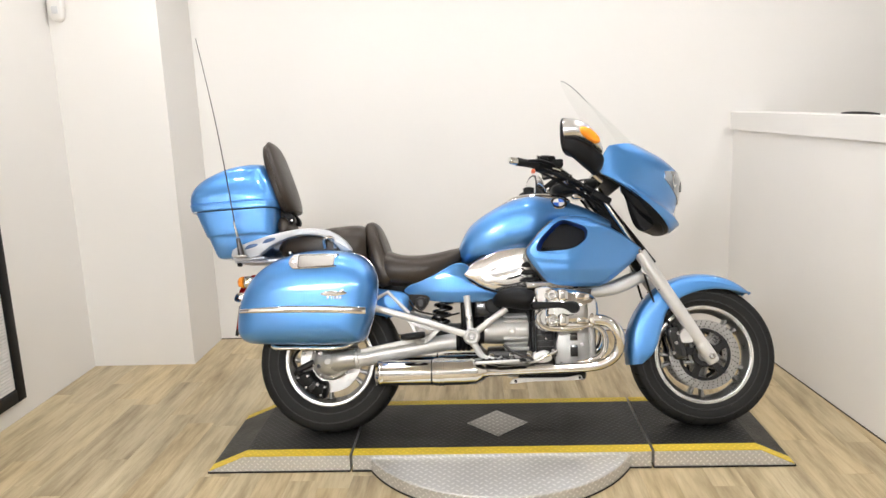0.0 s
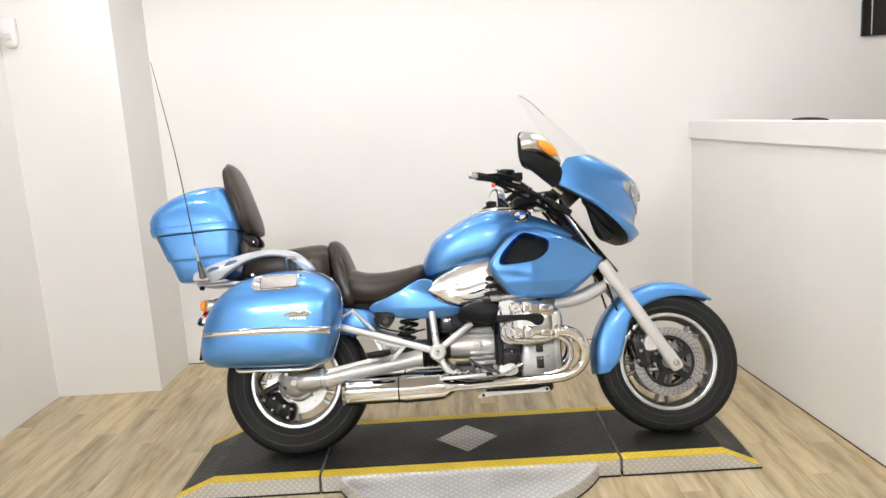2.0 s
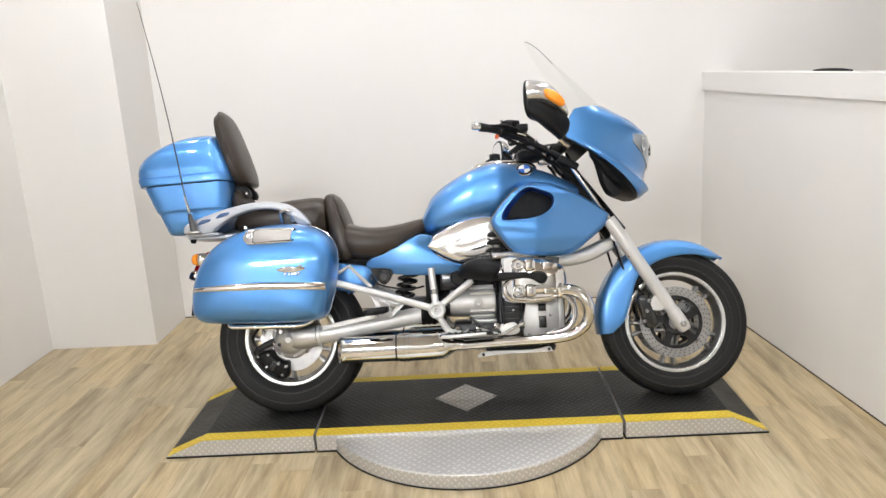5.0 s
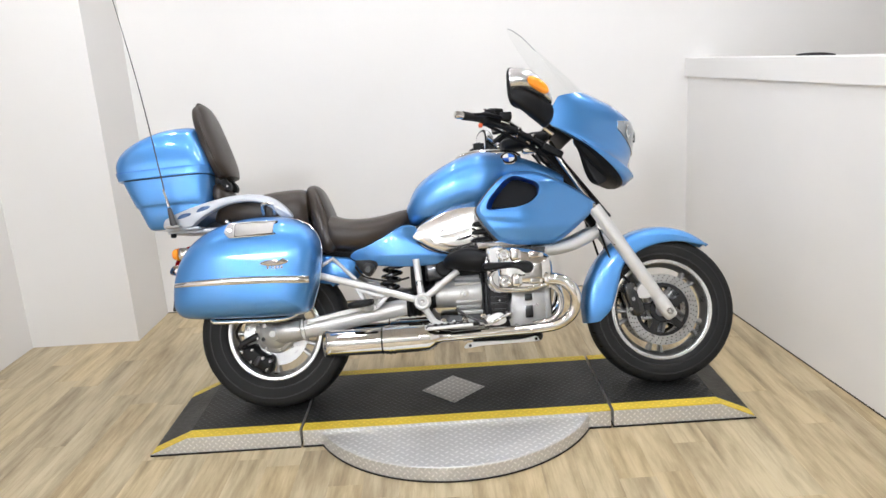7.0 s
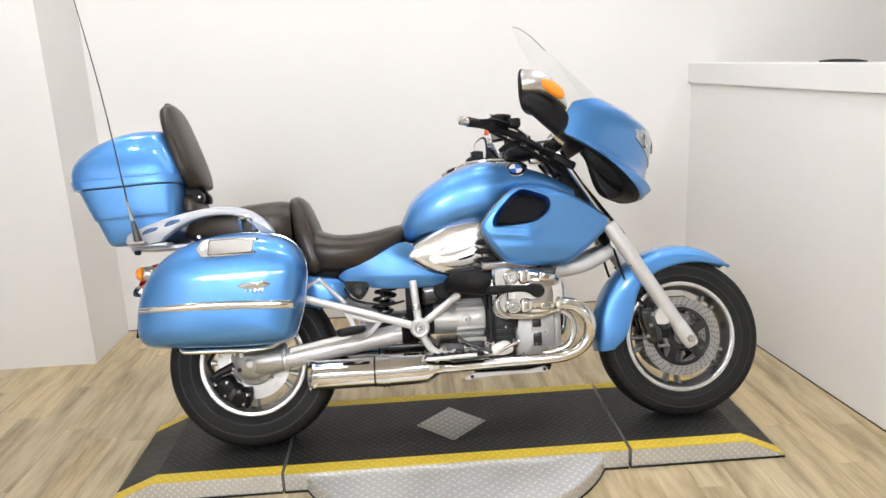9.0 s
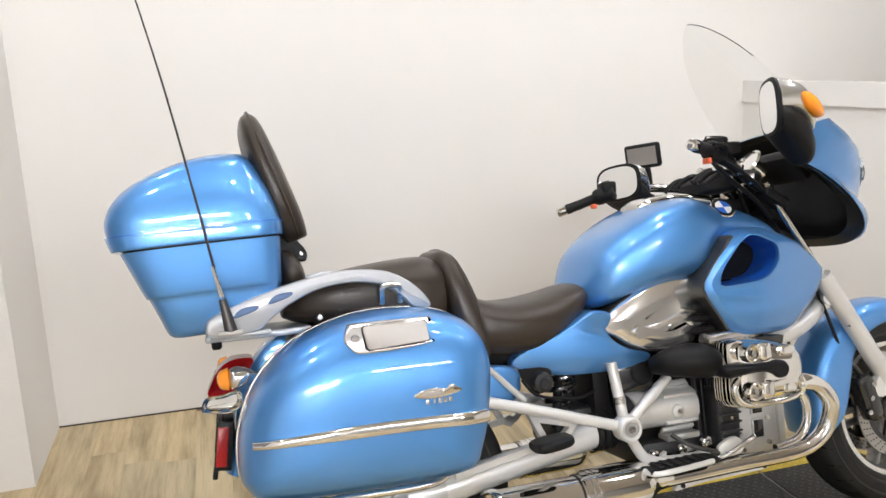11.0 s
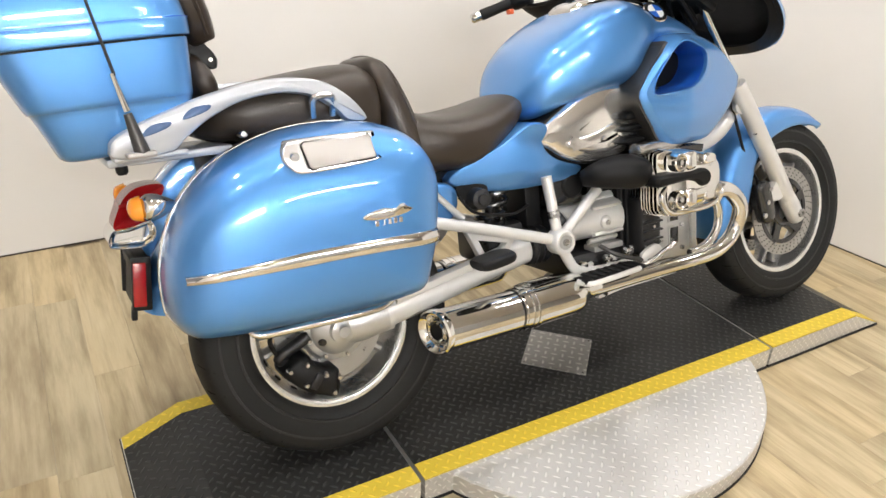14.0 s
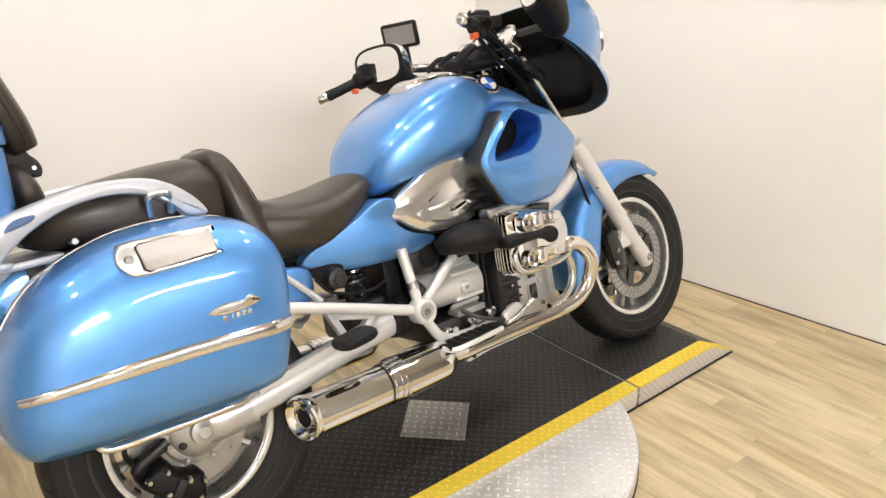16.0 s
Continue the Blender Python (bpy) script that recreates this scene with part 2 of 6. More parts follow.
def tube(bm, points, r, seg=12, n=6, cap=True):
    """A round tube along a smooth line; r is one radius or one for each point."""
    radii = r if isinstance(r, (list, tuple)) else [r] * len(points)
    line = spline([(*p, q) for p, q in zip([tuple(p) for p in points], radii)], n) if len(points) > 2 else [Vector((*points[0], radii[0])), Vector((*points[1], radii[1]))]
    pos = [Vector(q[:3]) for q in line]
    rings, up = [], None
    for i, p in enumerate(pos):
        t = (pos[min(i + 1, len(pos) - 1)] - pos[max(i - 1, 0)]).normalized()
        if up is None:
            up = t.orthogonal()
        up = (up - t * up.dot(t)).normalized()
        side = t.cross(up)
        rings.append([p + line[i][3] * (up * math.cos(2 * math.pi * k / seg) + side * math.sin(2 * math.pi * k / seg)) for k in range(seg)])
    loft(bm, rings, (cap, cap))
    return bm


def oval(n, p):
    """n points of a unit superellipse of power p."""
    out = []
    for k in range(n):
        a = 2 * math.pi * k / n
        c, s = math.cos(a), math.sin(a)
        out.append((math.copysign(abs(c) ** (2 / p), c), math.copysign(abs(s) ** (2 / p), s)))
    return out


def body_x(stations, n=32, steps=4, bm=None):
    """A rounded body along x; stations: x, z0, z1, y0, y1, power."""
    bm = bm or bmesh.new()
    rings = []
    for x, z0, z1, y0, y1, p in spline(stations, steps):
        rings.append([Vector((x, (y0 + y1) / 2 + (y1 - y0) / 2 * a, (z0 + z1) / 2 + (z1 - z0) / 2 * b)) for a, b in oval(n, max(p, 1.5))])
    loft(bm, rings)
    return bm


def body_z(stations, n=36, steps=4, bm=None, lean=0.0, pivot=(0, 0)):
    """A rounded body along z; stations: z, x0, x1, y0, y1, power; lean tips it about y."""
    bm = bm or bmesh.new()
    rings = []
    for z, x0, x1, y0, y1, p in spline(stations, steps):
        ring = []
        for a, b in oval(n, max(p, 1.5)):
            x = (x0 + x1) / 2 + (x1 - x0) / 2 * a
            ring.append(Vector((x, (y0 + y1) / 2 + (y1 - y0) / 2 * b, z + (x - pivot[0]) * math.tan(radians(lean)))))
        rings.append(ring)
    loft(bm, rings)
    return bm


def inset(outline, d):
    """A closed outline in (x, z) drawn inwards by d."""
    m, out = len(outline), []
    area = sum(outline[i][0] * outline[(i + 1) % m][1] - outline[(i + 1) % m][0] * outline[i][1] for i in range(m))
    s = 1 if area > 0 else -1
    for i in range(m):
        a, b = outline[i - 1], outline[(i + 1) % m]
        tx, tz = b[0] - a[0], b[1] - a[1]
        q = math.hypot(tx, tz) or 1
        out.append((outline[i][0] - s * tz / q * d, outline[i][1] + s * tx / q * d))
    return out


def slab(outline, layers, n=4, bm=None, smooth=True, bow=None):
    """A solid from a closed (x, z) outline; layers: (y, inset). bow(x, z) is added to y."""
    bm = bm or bmesh.new()
    line = [tuple(v) for v in spline(outline, n, True)] if smooth else [tuple(v) for v in outline]
    rings = []
    for y, d in layers:
        ring = inset(line, min(d, 0.034)) if d else line
        if d > 0.034:
            cx, cz = sum(q[0] for q in ring) / len(ring), sum(q[1] for q in ring) / len(ring)
            f = 1 - (d - 0.034) / 0.2
            ring = [(cx + (q[0] - cx) * f, cz + (q[1] - cz) * f) for q in ring]
        rings.append([Vector((x, y + (bow(x, z) if bow else 0), z)) for x, z in ring])
    loft(bm, rings)
    return bm


def lathe(profile, centre, seg=32, bm=None, axis="y"):
    """A turned body; profile: (radius, place along the axis)."""
    bm = bm or bmesh.new()
    rings = []
    for r, h in profile:
        ring = []
        for k in range(seg):
            c, s = r * math.cos(2 * math.pi * k / seg), r * math.sin(2 * math.pi * k / seg)
            ring.append(Vector(centre) + Vector({"y": (c, h, s), "x": (h, c, s), "z": (c, s, h)}[axis]))
        rings.append(ring)
    solid = tuple(profile[0]) != tuple(profile[-1])
    loft(bm, rings, (solid, solid))
    return bm


def box(x0, x1, y0, y1, z0, z1, bevel=0.0, bm=None, segments=2):
    bm = bm or bmesh.new()
    made = bmesh.ops.create_cube(bm, size=1, matrix=Matrix.Translation(((x0 + x1) / 2, (y0 + y1) / 2, (z0 + z1) / 2)) @ Matrix.Diagonal((x1 - x0, y1 - y0, z1 - z0, 1)))
    if bevel:
        edges = list({e for v in made["verts"] for e in v.link_edges})
        bmesh.ops.bevel(bm, geom=edges, offset=bevel, segments=segments, affect="EDGES", profile=0.5)
    return bm


def turn(bm, m):
    bmesh.ops.transform(bm, matrix=m, verts=bm.verts)
    return bm


# ---------------------------------------------------------------- room
BACK, LEFT, PIER_X, PIER_Y, FRONT, RIGHT, TOP = 1.47, -2.52, -1.9, 0.99, -5.2, 4.6, 2.75


def structure(name, bm, material, label, category):
    return tagged(part(name, bm, material, None, label), category=category, kind="structure")


structure("wall_north", box(PIER_X, RIGHT + 0.15, BACK, BACK + 0.15, 0, TOP), WALL, "plain cream-white painted back wall", "wall")
structure("wall_pier", box(LEFT, PIER_X, PIER_Y, BACK + 0.15, 0, TOP), WALL, "cream-white painted wall pier in the corner", "wall")
structure("wall_west", box(LEFT - 0.15, LEFT, FRONT - 0.15, BACK + 0.15, 0, TOP), WALL, "cream-white painted side wall", "wall")
# unseen walls and ceiling close the room; their tones set reflections and bounce
structure("wall_south", box(LEFT, RIGHT, FRONT - 0.15, FRONT, 0, TOP), DIM, "unseen grey wall added opposite the motorcycle to close the room", "wall")
structure("wall_east", box(RIGHT, RIGHT + 0.15, FRONT - 0.15, BACK, 0, TOP), BEIGE, "unseen pale beige wall added on the far side", "wall")
structure("ceiling", box(LEFT - 0.15, RIGHT + 0.15, FRONT - 0.15, BACK + 0.15, TOP, TOP + 0.1), BEIGE, "unseen plain beige flat ceiling", "ceiling")
floor = structure("floor", box(LEFT - 0.15, RIGHT + 0.15, FRONT - 0.15, BACK + 0.15, -0.1, -0.006), mat("floor_joint_shade", (0.26, 0.2, 0.125), 0.6), "grey-brown wood-look vinyl plank floor", "floor")


def half_wall():
    """The low partition beside the front wheel, with a proud cap."""
    def run(x_off, w, z0, z1):
        bm = bmesh.new()
        a, b = (1.545 - 0.085 * BACK + x_off, BACK), (1.545 - 0.085 * -2.4 + x_off, -2.4)
        loft(bm, [[Vector((x, y, z)) for x, z in ((p, z0), (p + w, z0), (p + w, z1), (p, z1))] for p, y in (a, b)])
        return bm
    wall = structure("wall_partition", run(0, 0.12, 0, 1.27), WHITE, "low white partition wall beside the motorcycle", "wall")
    part("cap", run(-0.018, 0.156, 1.27, 1.375), WHITE, wall, "smooth white cap board")


half_wall()


def floor_joint_shade():
    """The shadow line between floor and walls, painted as thin dark strips."""
    dark = mat("wall_foot_shade", (0.05, 0.04, 0.03), 0.8)
    bm = bmesh.new()
    a, b = (1.545 - 0.085 * BACK, BACK), (1.545 + 0.085 * 2.4, -2.4)
    loft(bm, [[Vector((x + u, y, z)) for u, z in ((-0.004, 0.0), (0.004, 0.0), (0.004, 0.005), (-0.004, 0.005))] for x, y in (a, b)])
    structure("shade_partition", bm, dark, "painted shadow line along the partition's foot", "trim")
    structure("shade_north", box(PIER_X, 1.42, BACK - 0.004, BACK + 0.004, 0, 0.005), dark, "painted shadow line along the wall's foot", "trim")


floor_joint_shade()


def ceiling_light(x, y):
    base = tagged(new("ceiling_light"), "round recessed ceiling downlight with a glowing lens", "light", "ceiling downlights")
    base.location = (x, y, TOP)
    part("rim", lathe([(0.076, -0.004), (0.09, -0.012), (0.098, -0.008), (0.1, -0.0005), (0.076, -0.0005), (0.076, -0.004)], (0, 0, 0), 28, axis="z"), WHITE, base, "white rim")
    part("lens", lathe([(0, -0.007), (0.06, -0.006), (0.075, -0.003), (0.075, -0.001), (0, -0.001)], (0, 0, 0), 24, axis="z"), GLOW, base, "glowing lens")
    return base


GLOW = glow("lamp_glow", (1.0, 0.945, 0.89), LAMP)
first = ceiling_light(-1.75, 0.5)
for i in range(5):
    for j in range(2):
        if i or j:
            copy_thing(first, pose(-1.75 + 0.93 * i, 0.5 - 1.2 * j, TOP))


TUBE_GLOW = glow("tube_glow", (1.0, 0.965, 0.92), 225.0)


def tube_light(x, y):
    base = tagged(new("tube_light"), "long thin white ceiling tube light", "light", "ceiling tube lights")
    base.location = (x, y, TOP)
    part("housing", box(-0.8, 0.8, -0.04, 0.04, -0.05, -0.001, 0.006), WHITE, base)
    part("tube", tube(bmesh.new(), [(-0.76, 0, -0.06), (0.76, 0, -0.06)], 0.019, 10), TUBE_GLOW, base, "glowing tube")
    return base


first = tube_light(-1.6, -4.2)
copy_thing(first, pose(0.6, -4.2, TOP))
copy_thing(first, pose(-1.6, -4.7, TOP))


def fit_wall_sensor():
    s = tagged(new("wall_sensor"), "small white plastic sensor high on the wall", "sensor")
    s.location = (-2.45, PIER_Y, 2.02)
    part("body", body_z([(0.0, -0.012, 0.012, -0.02, 0.0, 2.5), (0.02, -0.035, 0.035, -0.045, 0.0, 3), (0.1, -0.04, 0.04, -0.05, 0.0, 4), (0.16, -0.035, 0.035, -0.03, 0.0, 4)]), WHITE, s)
    part("lens", box(-0.018, 0.018, -0.053, -0.044, 0.04, 0.08, 0.004), mat("sensor_lens", (0.6, 0.6, 0.6), 0.3), s)


fit_wall_sensor()


def side_window():
    """The dark-framed pane low on the side wall."""
    w = tagged(new("window_1"), "dark-framed pane with a white perforated blind", "window", kind="structure")
    w.location = (LEFT, 0, 0)
    for y0, y1, z0, z1 in ((0.2, 0.265, 0.1, 2.1), (-1.2, -1.135, 0.1, 2.1), (-1.135, 0.2, 0.1, 0.165), (-1.135, 0.2, 2.035, 2.1)):
        part("frame", box(0, 0.03, y0, y1, z0, z1, 0.004), BLACK, w)
    part("pane", box(0.002, 0.012, -1.135, 0.2, 0.165, 2.035), mat("window_pane", (0.25, 0.25, 0.26), 0.1), w)
    for k in range(34):
        part("slat", box(0.014, 0.02, -1.13, 0.198, 0.17 + k * 0.016, 0.182 + k * 0.016), WHITE, w)


side_window()


def wall_picture():
    p = tagged(new("wall_sign"), "black sign board high on the back wall", "sign")
    p.location = (2.53, BACK, 1.815)
    part("board", box(-0.085, 0.085, -0.02, 0.0, 0.0, 0.5, 0.003), GLOSS_BLACK, p)
    part("stripe", box(-0.032, -0.026, -0.023, -0.0205, 0.01, 0.45), mat("pale_stripe", (0.5, 0.48, 0.5), 0.4), p)


wall_picture()


def ledge_cable():
    bm = tube(bmesh.new(), [(1.585, 0.12, 1.381), (1.58, 0.2, 1.384), (1.57, 0.33, 1.384), (1.565, 0.42, 1.381)], [0.003, 0.006, 0.006, 0.003], 8)
    ob = tagged(part("cable_end", bm, BLACK), "short black cable lying on the partition cap", "cable")


ledge_cable()


# ---------------------------------------------------------------- turntable platform
PX, PY, PZ = -0.095, -0.088, 0.075


def platform():
    base = tagged(new("motorcycle_platform"), "black tread-plate display platform with yellow edges on an aluminium turntable", "platform")
    base.location = (PX, PY, 0)
    w = 0.279
    edge = [(0.602 * math.cos(a), 0.602 * math.sin(a)) for a in [radians(-206 + 232 * k / 80) for k in range(81)]]
    bm = bmesh.new()
    loft(bm, [[Vector((x * f, y * f, z)) for x, y in edge] for f, z in ((0.995, 0.0), (1, 0.003), (1, 0.056), (0.994, 0.06))])
    disc = part("turntable_disc", bm, TREAD_METAL, base, "round aluminium tread-plate turntable")
    # black rim round the disc's foot paints its shadow line on the floor
    bm = bmesh.new()
    loft(bm, [[Vector((x * 1.006, y * 1.006, z)) for x, y in edge] for z in (0.0, 0.005)])
    part("disc_foot_shade", bm, RUBBER, disc, "thin black strip painting the shadow line at the foot")
    for name, x0, x1, kind in (("centre_deck", -0.612, 0.622, 0), ("rear_ramp", -1.228, -0.624, -1), ("front_ramp", 0.634, 1.198, 1)):
        flat0, flat1 = (x0, x1) if not kind else ((x0 + 0.155, x1) if kind < 0 else (x0, x1 - 0.14))
        line = [(x0, 0.0), (x1, 0.0), (flat1, PZ - 0.004), (flat0, PZ - 0.004)] if not kind else \
               ([(x0, 0.0), (x1, 0.0), (x1, PZ - 0.004), (flat0, PZ - 0.004), (x0, 0.008)] if kind < 0 else [(x0, 0.0), (x1, 0.0), (x1, 0.008), (flat1, PZ - 0.004), (x0, PZ - 0.004)])
        bm = bmesh.new()
        loft(bm, [[Vector((x, y, z)) for x, z in line] for y in (-w, w)])
        deck = part(name, bm, TREAD_METAL, base, "aluminium tread-plate sides", angle=20)

        # black strip round the deck's foot, a painted shadow line
        part("deck_foot_shade", box(x0 - 0.003, x1 + (0.0 if kind <= 0 else 0.003), -w - 0.0045, w + 0.0045, 0.0, 0.006), RUBBER, deck, "thin black strip painting the shadow line at the foot")

        def top(tag, y0, y1, material, thick, lab):
            up = [(flat0, PZ - 0.004), (flat1, PZ - 0.004)]
            if kind < 0:
                up = [(x0 + 0.002, 0.008)] + up
            if kind > 0:
                up = up + [(x1 - 0.002, 0.008)]
            b = bmesh.new()
            rings = []
            for y in (y0, y1):
                rings.append([Vector((x, y, z + 0.0006)) for x, z in up] + [Vector((x, y, z + thick)) for x, z in reversed(up)])
            loft(b, rings)
            part(tag, b, material, deck, lab, angle=20)
        top("mat", -w + 0.058, w - 0.05, TREAD_BLACK, 0.004, "black rubber tread")
        top("edge_strip", -w + 0.001, -w + 0.0575, TREAD_YELLOW, 0.0042, "yellow painted edge strip")
        top("edge_strip", w - 0.0495, w - 0.001, TREAD_YELLOW, 0.0042, "yellow painted edge strip")
    h = 0.136
    bm = bmesh.new()
    loft(bm, [[Vector((0.0 + h * c, 0.008 + h * s, z)) for c, s in ((1, 0), (0, 1), (-1, 0), (0, -1))] for z in (PZ + 0.0005, PZ + 0.003)])
    plate = part("diamond_plate", bm, TREAD_PLATE, base, "square aluminium tread plate set cornerwise")
    for c, s in ((0.9, 0), (0, 0.9), (-0.9, 0), (0, -0.9)):
        part("screw", lathe([(0, 0.0028), (0.004, 0.0028), (0.003, 0.005), (0, 0.005)], (h * c, 0.008 + h * s, PZ), 10, axis="z"), STEEL, plate)


platform()

# ---------------------------------------------------------------- motorcycle
bike = tagged(new("motorcycle"), "light metallic blue touring motorcycle with cases leaning on its stand", "motorcycle")
bike.matrix_world = pose(0, -0.08, PZ + 0.001, -15, 0, 0)
FW, RW = (0.807, 0.0, 0.309), (-0.83, 0.0, 0.314)
TRACK = bike.matrix_world.inverted() @ pose(0, -0.14, PZ + 0.001, -18, 0, 0)


def wheel(name, c, tyre_r, tyre_w, rim_r, spokes, disc_r, disc_y, broad=0.036, drilled=True):
    x, y, z = c
    prof = [(-0.006, 0.36), (0.0, 0.38), (0.008, 0.36), (-0.002, 0.28), (-0.016, 0.12)]
    back = [(-0.006, 0.36), (-0.012, 0.345), (-0.014, 0.26), (-0.028, 0.1)]
    ring = [(rim_r + a, -tyre_w * b) for a, b in prof] + [(rim_r + a, tyre_w * b) for a, b in reversed(prof)] + [(rim_r + a, tyre_w * b) for a, b in back[1:]] + [(rim_r + a, -tyre_w * b) for a, b in reversed(back)]
    hub = part(name, lathe(ring, c, 72), RIM, bike, "silver cast alloy rim, toned down for its shaded barrel")
    for s in (-1, 1):
        e = s * tyre_w
        part("rim_lip", lathe([(rim_r - 0.011, e * 0.35), (rim_r - 0.01, e * 0.395), (rim_r - 0.002, e * 0.41), (rim_r + 0.007, e * 0.395), (rim_r + 0.009, e * 0.35), (rim_r - 0.011, e * 0.35)], c, 80), POLISH, hub, "polished rim edge")
    w, r0, r1 = tyre_w / 2, rim_r - 0.004, tyre_r
    prof = [(r0, -w * 0.72), (r0 + 0.02, -w * 0.9), (r0 + (r1 - r0) * 0.5, -w), (r1 - 0.028, -w * 0.95), (r1 - 0.012, -w * 0.8), (r1 - 0.003, -w * 0.45), (r1, 0)]
    ring = spline(prof, 4)
    prof = [(p[0], p[1]) for p in ring] + [(p[0], -p[1]) for p in reversed(ring[:-1])]
    tyre = part("tyre", lathe(prof + [prof[0]], c, 80), RUBBER, hub, "black rubber tyre")
    for side in (-1, 1):
        for f, d in ((0.3, 0.965), (0.62, 0.995)):
            q = r0 + (r1 - r0) * f
            part("sidewall_rib", lathe([(q - 0.004, side * w * (d - 0.06)), (q - 0.0025, side * (w * d + 0.0012)), (q + 0.0025, side * (w * d + 0.0012)), (q + 0.004, side * w * (d - 0.06)), (q - 0.004, side * w * (d - 0.06))], c, 72), RIB, tyre)
    # tread grooves as thin raised-edge sipes on both shoulders
    for side in (-1, 1):
        bm = bmesh.new()
        for k in range(30):
            a = 2 * math.pi * (k + (0.5 if side > 0 else 0)) / 30
            pts = []
            for f, da in ((0.12, 0.0), (0.45, 0.05), (0.78, 0.07), (0.95, 0.12)):
                rr = r1 - 0.0035 * (f / 0.45) ** 2 if f < 0.5 else r1 - (0.0115 if f < 0.85 else 0.027)
                pts.append((x + (rr - 0.0028) * math.cos(a + da), y + side * w * f, z + (rr - 0.0028) * math.sin(a + da)))
            tube(bm, pts, [0.0015, 0.0038, 0.0038, 0.0015], 5, 2)
        part("tread", bm, GROOVE, hub, "dark tread grooves", kind="stuff")
    for k in range(spokes):
        a = 2 * math.pi * (k + 0.6) / spokes
        o, t = Vector((math.cos(a), 0, math.sin(a))), Vector((-math.sin(a), 0, math.cos(a)))
        bm = bmesh.new()
        for d in (-1, 1):
            rings = []
            for q, off, h, v in ((0.05, 0.026, 0.013, 0.034), (0.1, 0.021, 0.0085, 0.028), (rim_r - 0.06, 0.019, 0.008, 0.024), (rim_r - 0.022, 0.028, 0.014, 0.022)):
                rings.append([Vector(c) + o * q + t * (d * off + h * e) + Vector((0, v * g, 0)) for e, g in oval(10, 2.6)])
            loft(bm, rings)
        loft(bm, [[Vector(c) + o * q + t * (e * h) + Vector((0, 0.012 * g, 0)) for e, g in oval(10, 3)] for q, h in ((0.05, 0.03), (0.085, 0.022), (0.1, 0.02))])
        part("spoke", bm, RIM if drilled else WHEEL, hub, "silver cast twin spoke")
    part("wheel_hub", lathe([(0, -0.05), (0.03, -0.05), (0.042, -0.04), (0.056, -0.03), (0.056, 0.03), (0.042, 0.04), (0.03, 0.05), (0, 0.05)], c, 32), WHEEL, hub)
    for s in disc_y:
        inner = disc_r - broad
        d = part("brake_disc", lathe([(inner, s - 0.0025), (disc_r, s - 0.0025), (disc_r, s + 0.0025), (inner, s + 0.0025), (inner, s - 0.0025)], c, 64), DISC, hub, "drilled steel brake disc" if drilled else "plain steel brake disc")
        bm = bmesh.new()
        for k in range(40 if drilled else 0):
            a = 2 * math.pi * k / 40
            for q in (0.007, 0.018, 0.029):
                b = a + q * 3.4
                rr = disc_r - q
                lathe([(0, -0.0032), (0.0027, -0.0032), (0.0027, 0.0032), (0, 0.0032)], (x + rr * math.cos(b), y + s, z + rr * math.sin(b)), 6, bm)
        if drilled:
            part("holes", bm, BLACK, d, "dark drilled holes", kind="stuff")
        else:
            bm.free()
        arm = GLOSS_BLACK if drilled else WHEEL
        part("disc_carrier", lathe([(0.03, s - 0.007), (0.05, s - 0.007), (0.056, s), (0.05, s + 0.007), (0.03, s + 0.007), (0.03, s - 0.007)], c, 40), arm, d, "disc carrier")
        part("carrier_ring", lathe([(inner - 0.016, s - 0.0035), (inner - 0.002, s - 0.0035), (inner - 0.002, s + 0.0035), (inner - 0.016, s + 0.0035), (inner - 0.016, s - 0.0035)], c, 48), arm, d, "carrier ring")
        for k in range(5):
            a = 2 * math.pi * k / 5 + 0.3
            o, t = Vector((math.cos(a), 0, math.sin(a))), Vector((-math.sin(a), 0, math.cos(a)))
            bm = bmesh.new()
            loft(bm, [[Vector(c) + o * q + t * (h * e + sw) + Vector((0, s + 0.0045 * g, 0)) for e, g in ((-1, -1), (1, -1), (1, 1), (-1, 1))] for q, h, sw in ((0.04, 0.021, 0.0), (0.07, 0.015, 0.008), (inner - 0.008, 0.018, 0.018))])
            part("carrier_arm", bm, arm, d)
            b = a + 0.2
            part("rivet", lathe([(0, -0.006), (0.006, -0.006), (0.007, 0.006), (0, 0.006)], (x + (inner + 0.003) * math.cos(b), y + s, z + (inner + 0.003) * math.sin(b)), 10), STEEL, d)
    hub.matrix_basis = TRACK
    return hub


# darker than the wheel silver, to hold the deep barrel's shade
RIM = worn(mat("shaded_rim_barrel", (0.32, 0.32, 0.315), 0.3, 0.85), (0.32, 0.32, 0.315), 0.12, 12, (0.22, 0.36), 0.05, 400)
WHEEL = worn(mat("wheel_silver", (0.5, 0.5, 0.49), 0.35, 0.6), (0.5, 0.5, 0.49), 0.06, 12, (0.28, 0.4), 0.05, 500)
RIB = mat("sidewall_rib", (0.014, 0.014, 0.0135), 0.5, spec=0.4)
GROOVE = mat("tread_groove", (0.0025, 0.0025, 0.0025), 0.9, spec=0.1)
wheel("front_wheel", FW, 0.31, 0.136, 0.2075, 5, 0.15, (-0.058, 0.058))
rear = wheel("rear_wheel", RW, 0.319, 0.17, 0.195, 5, 0.138, (-0.042,), 0.052, False)

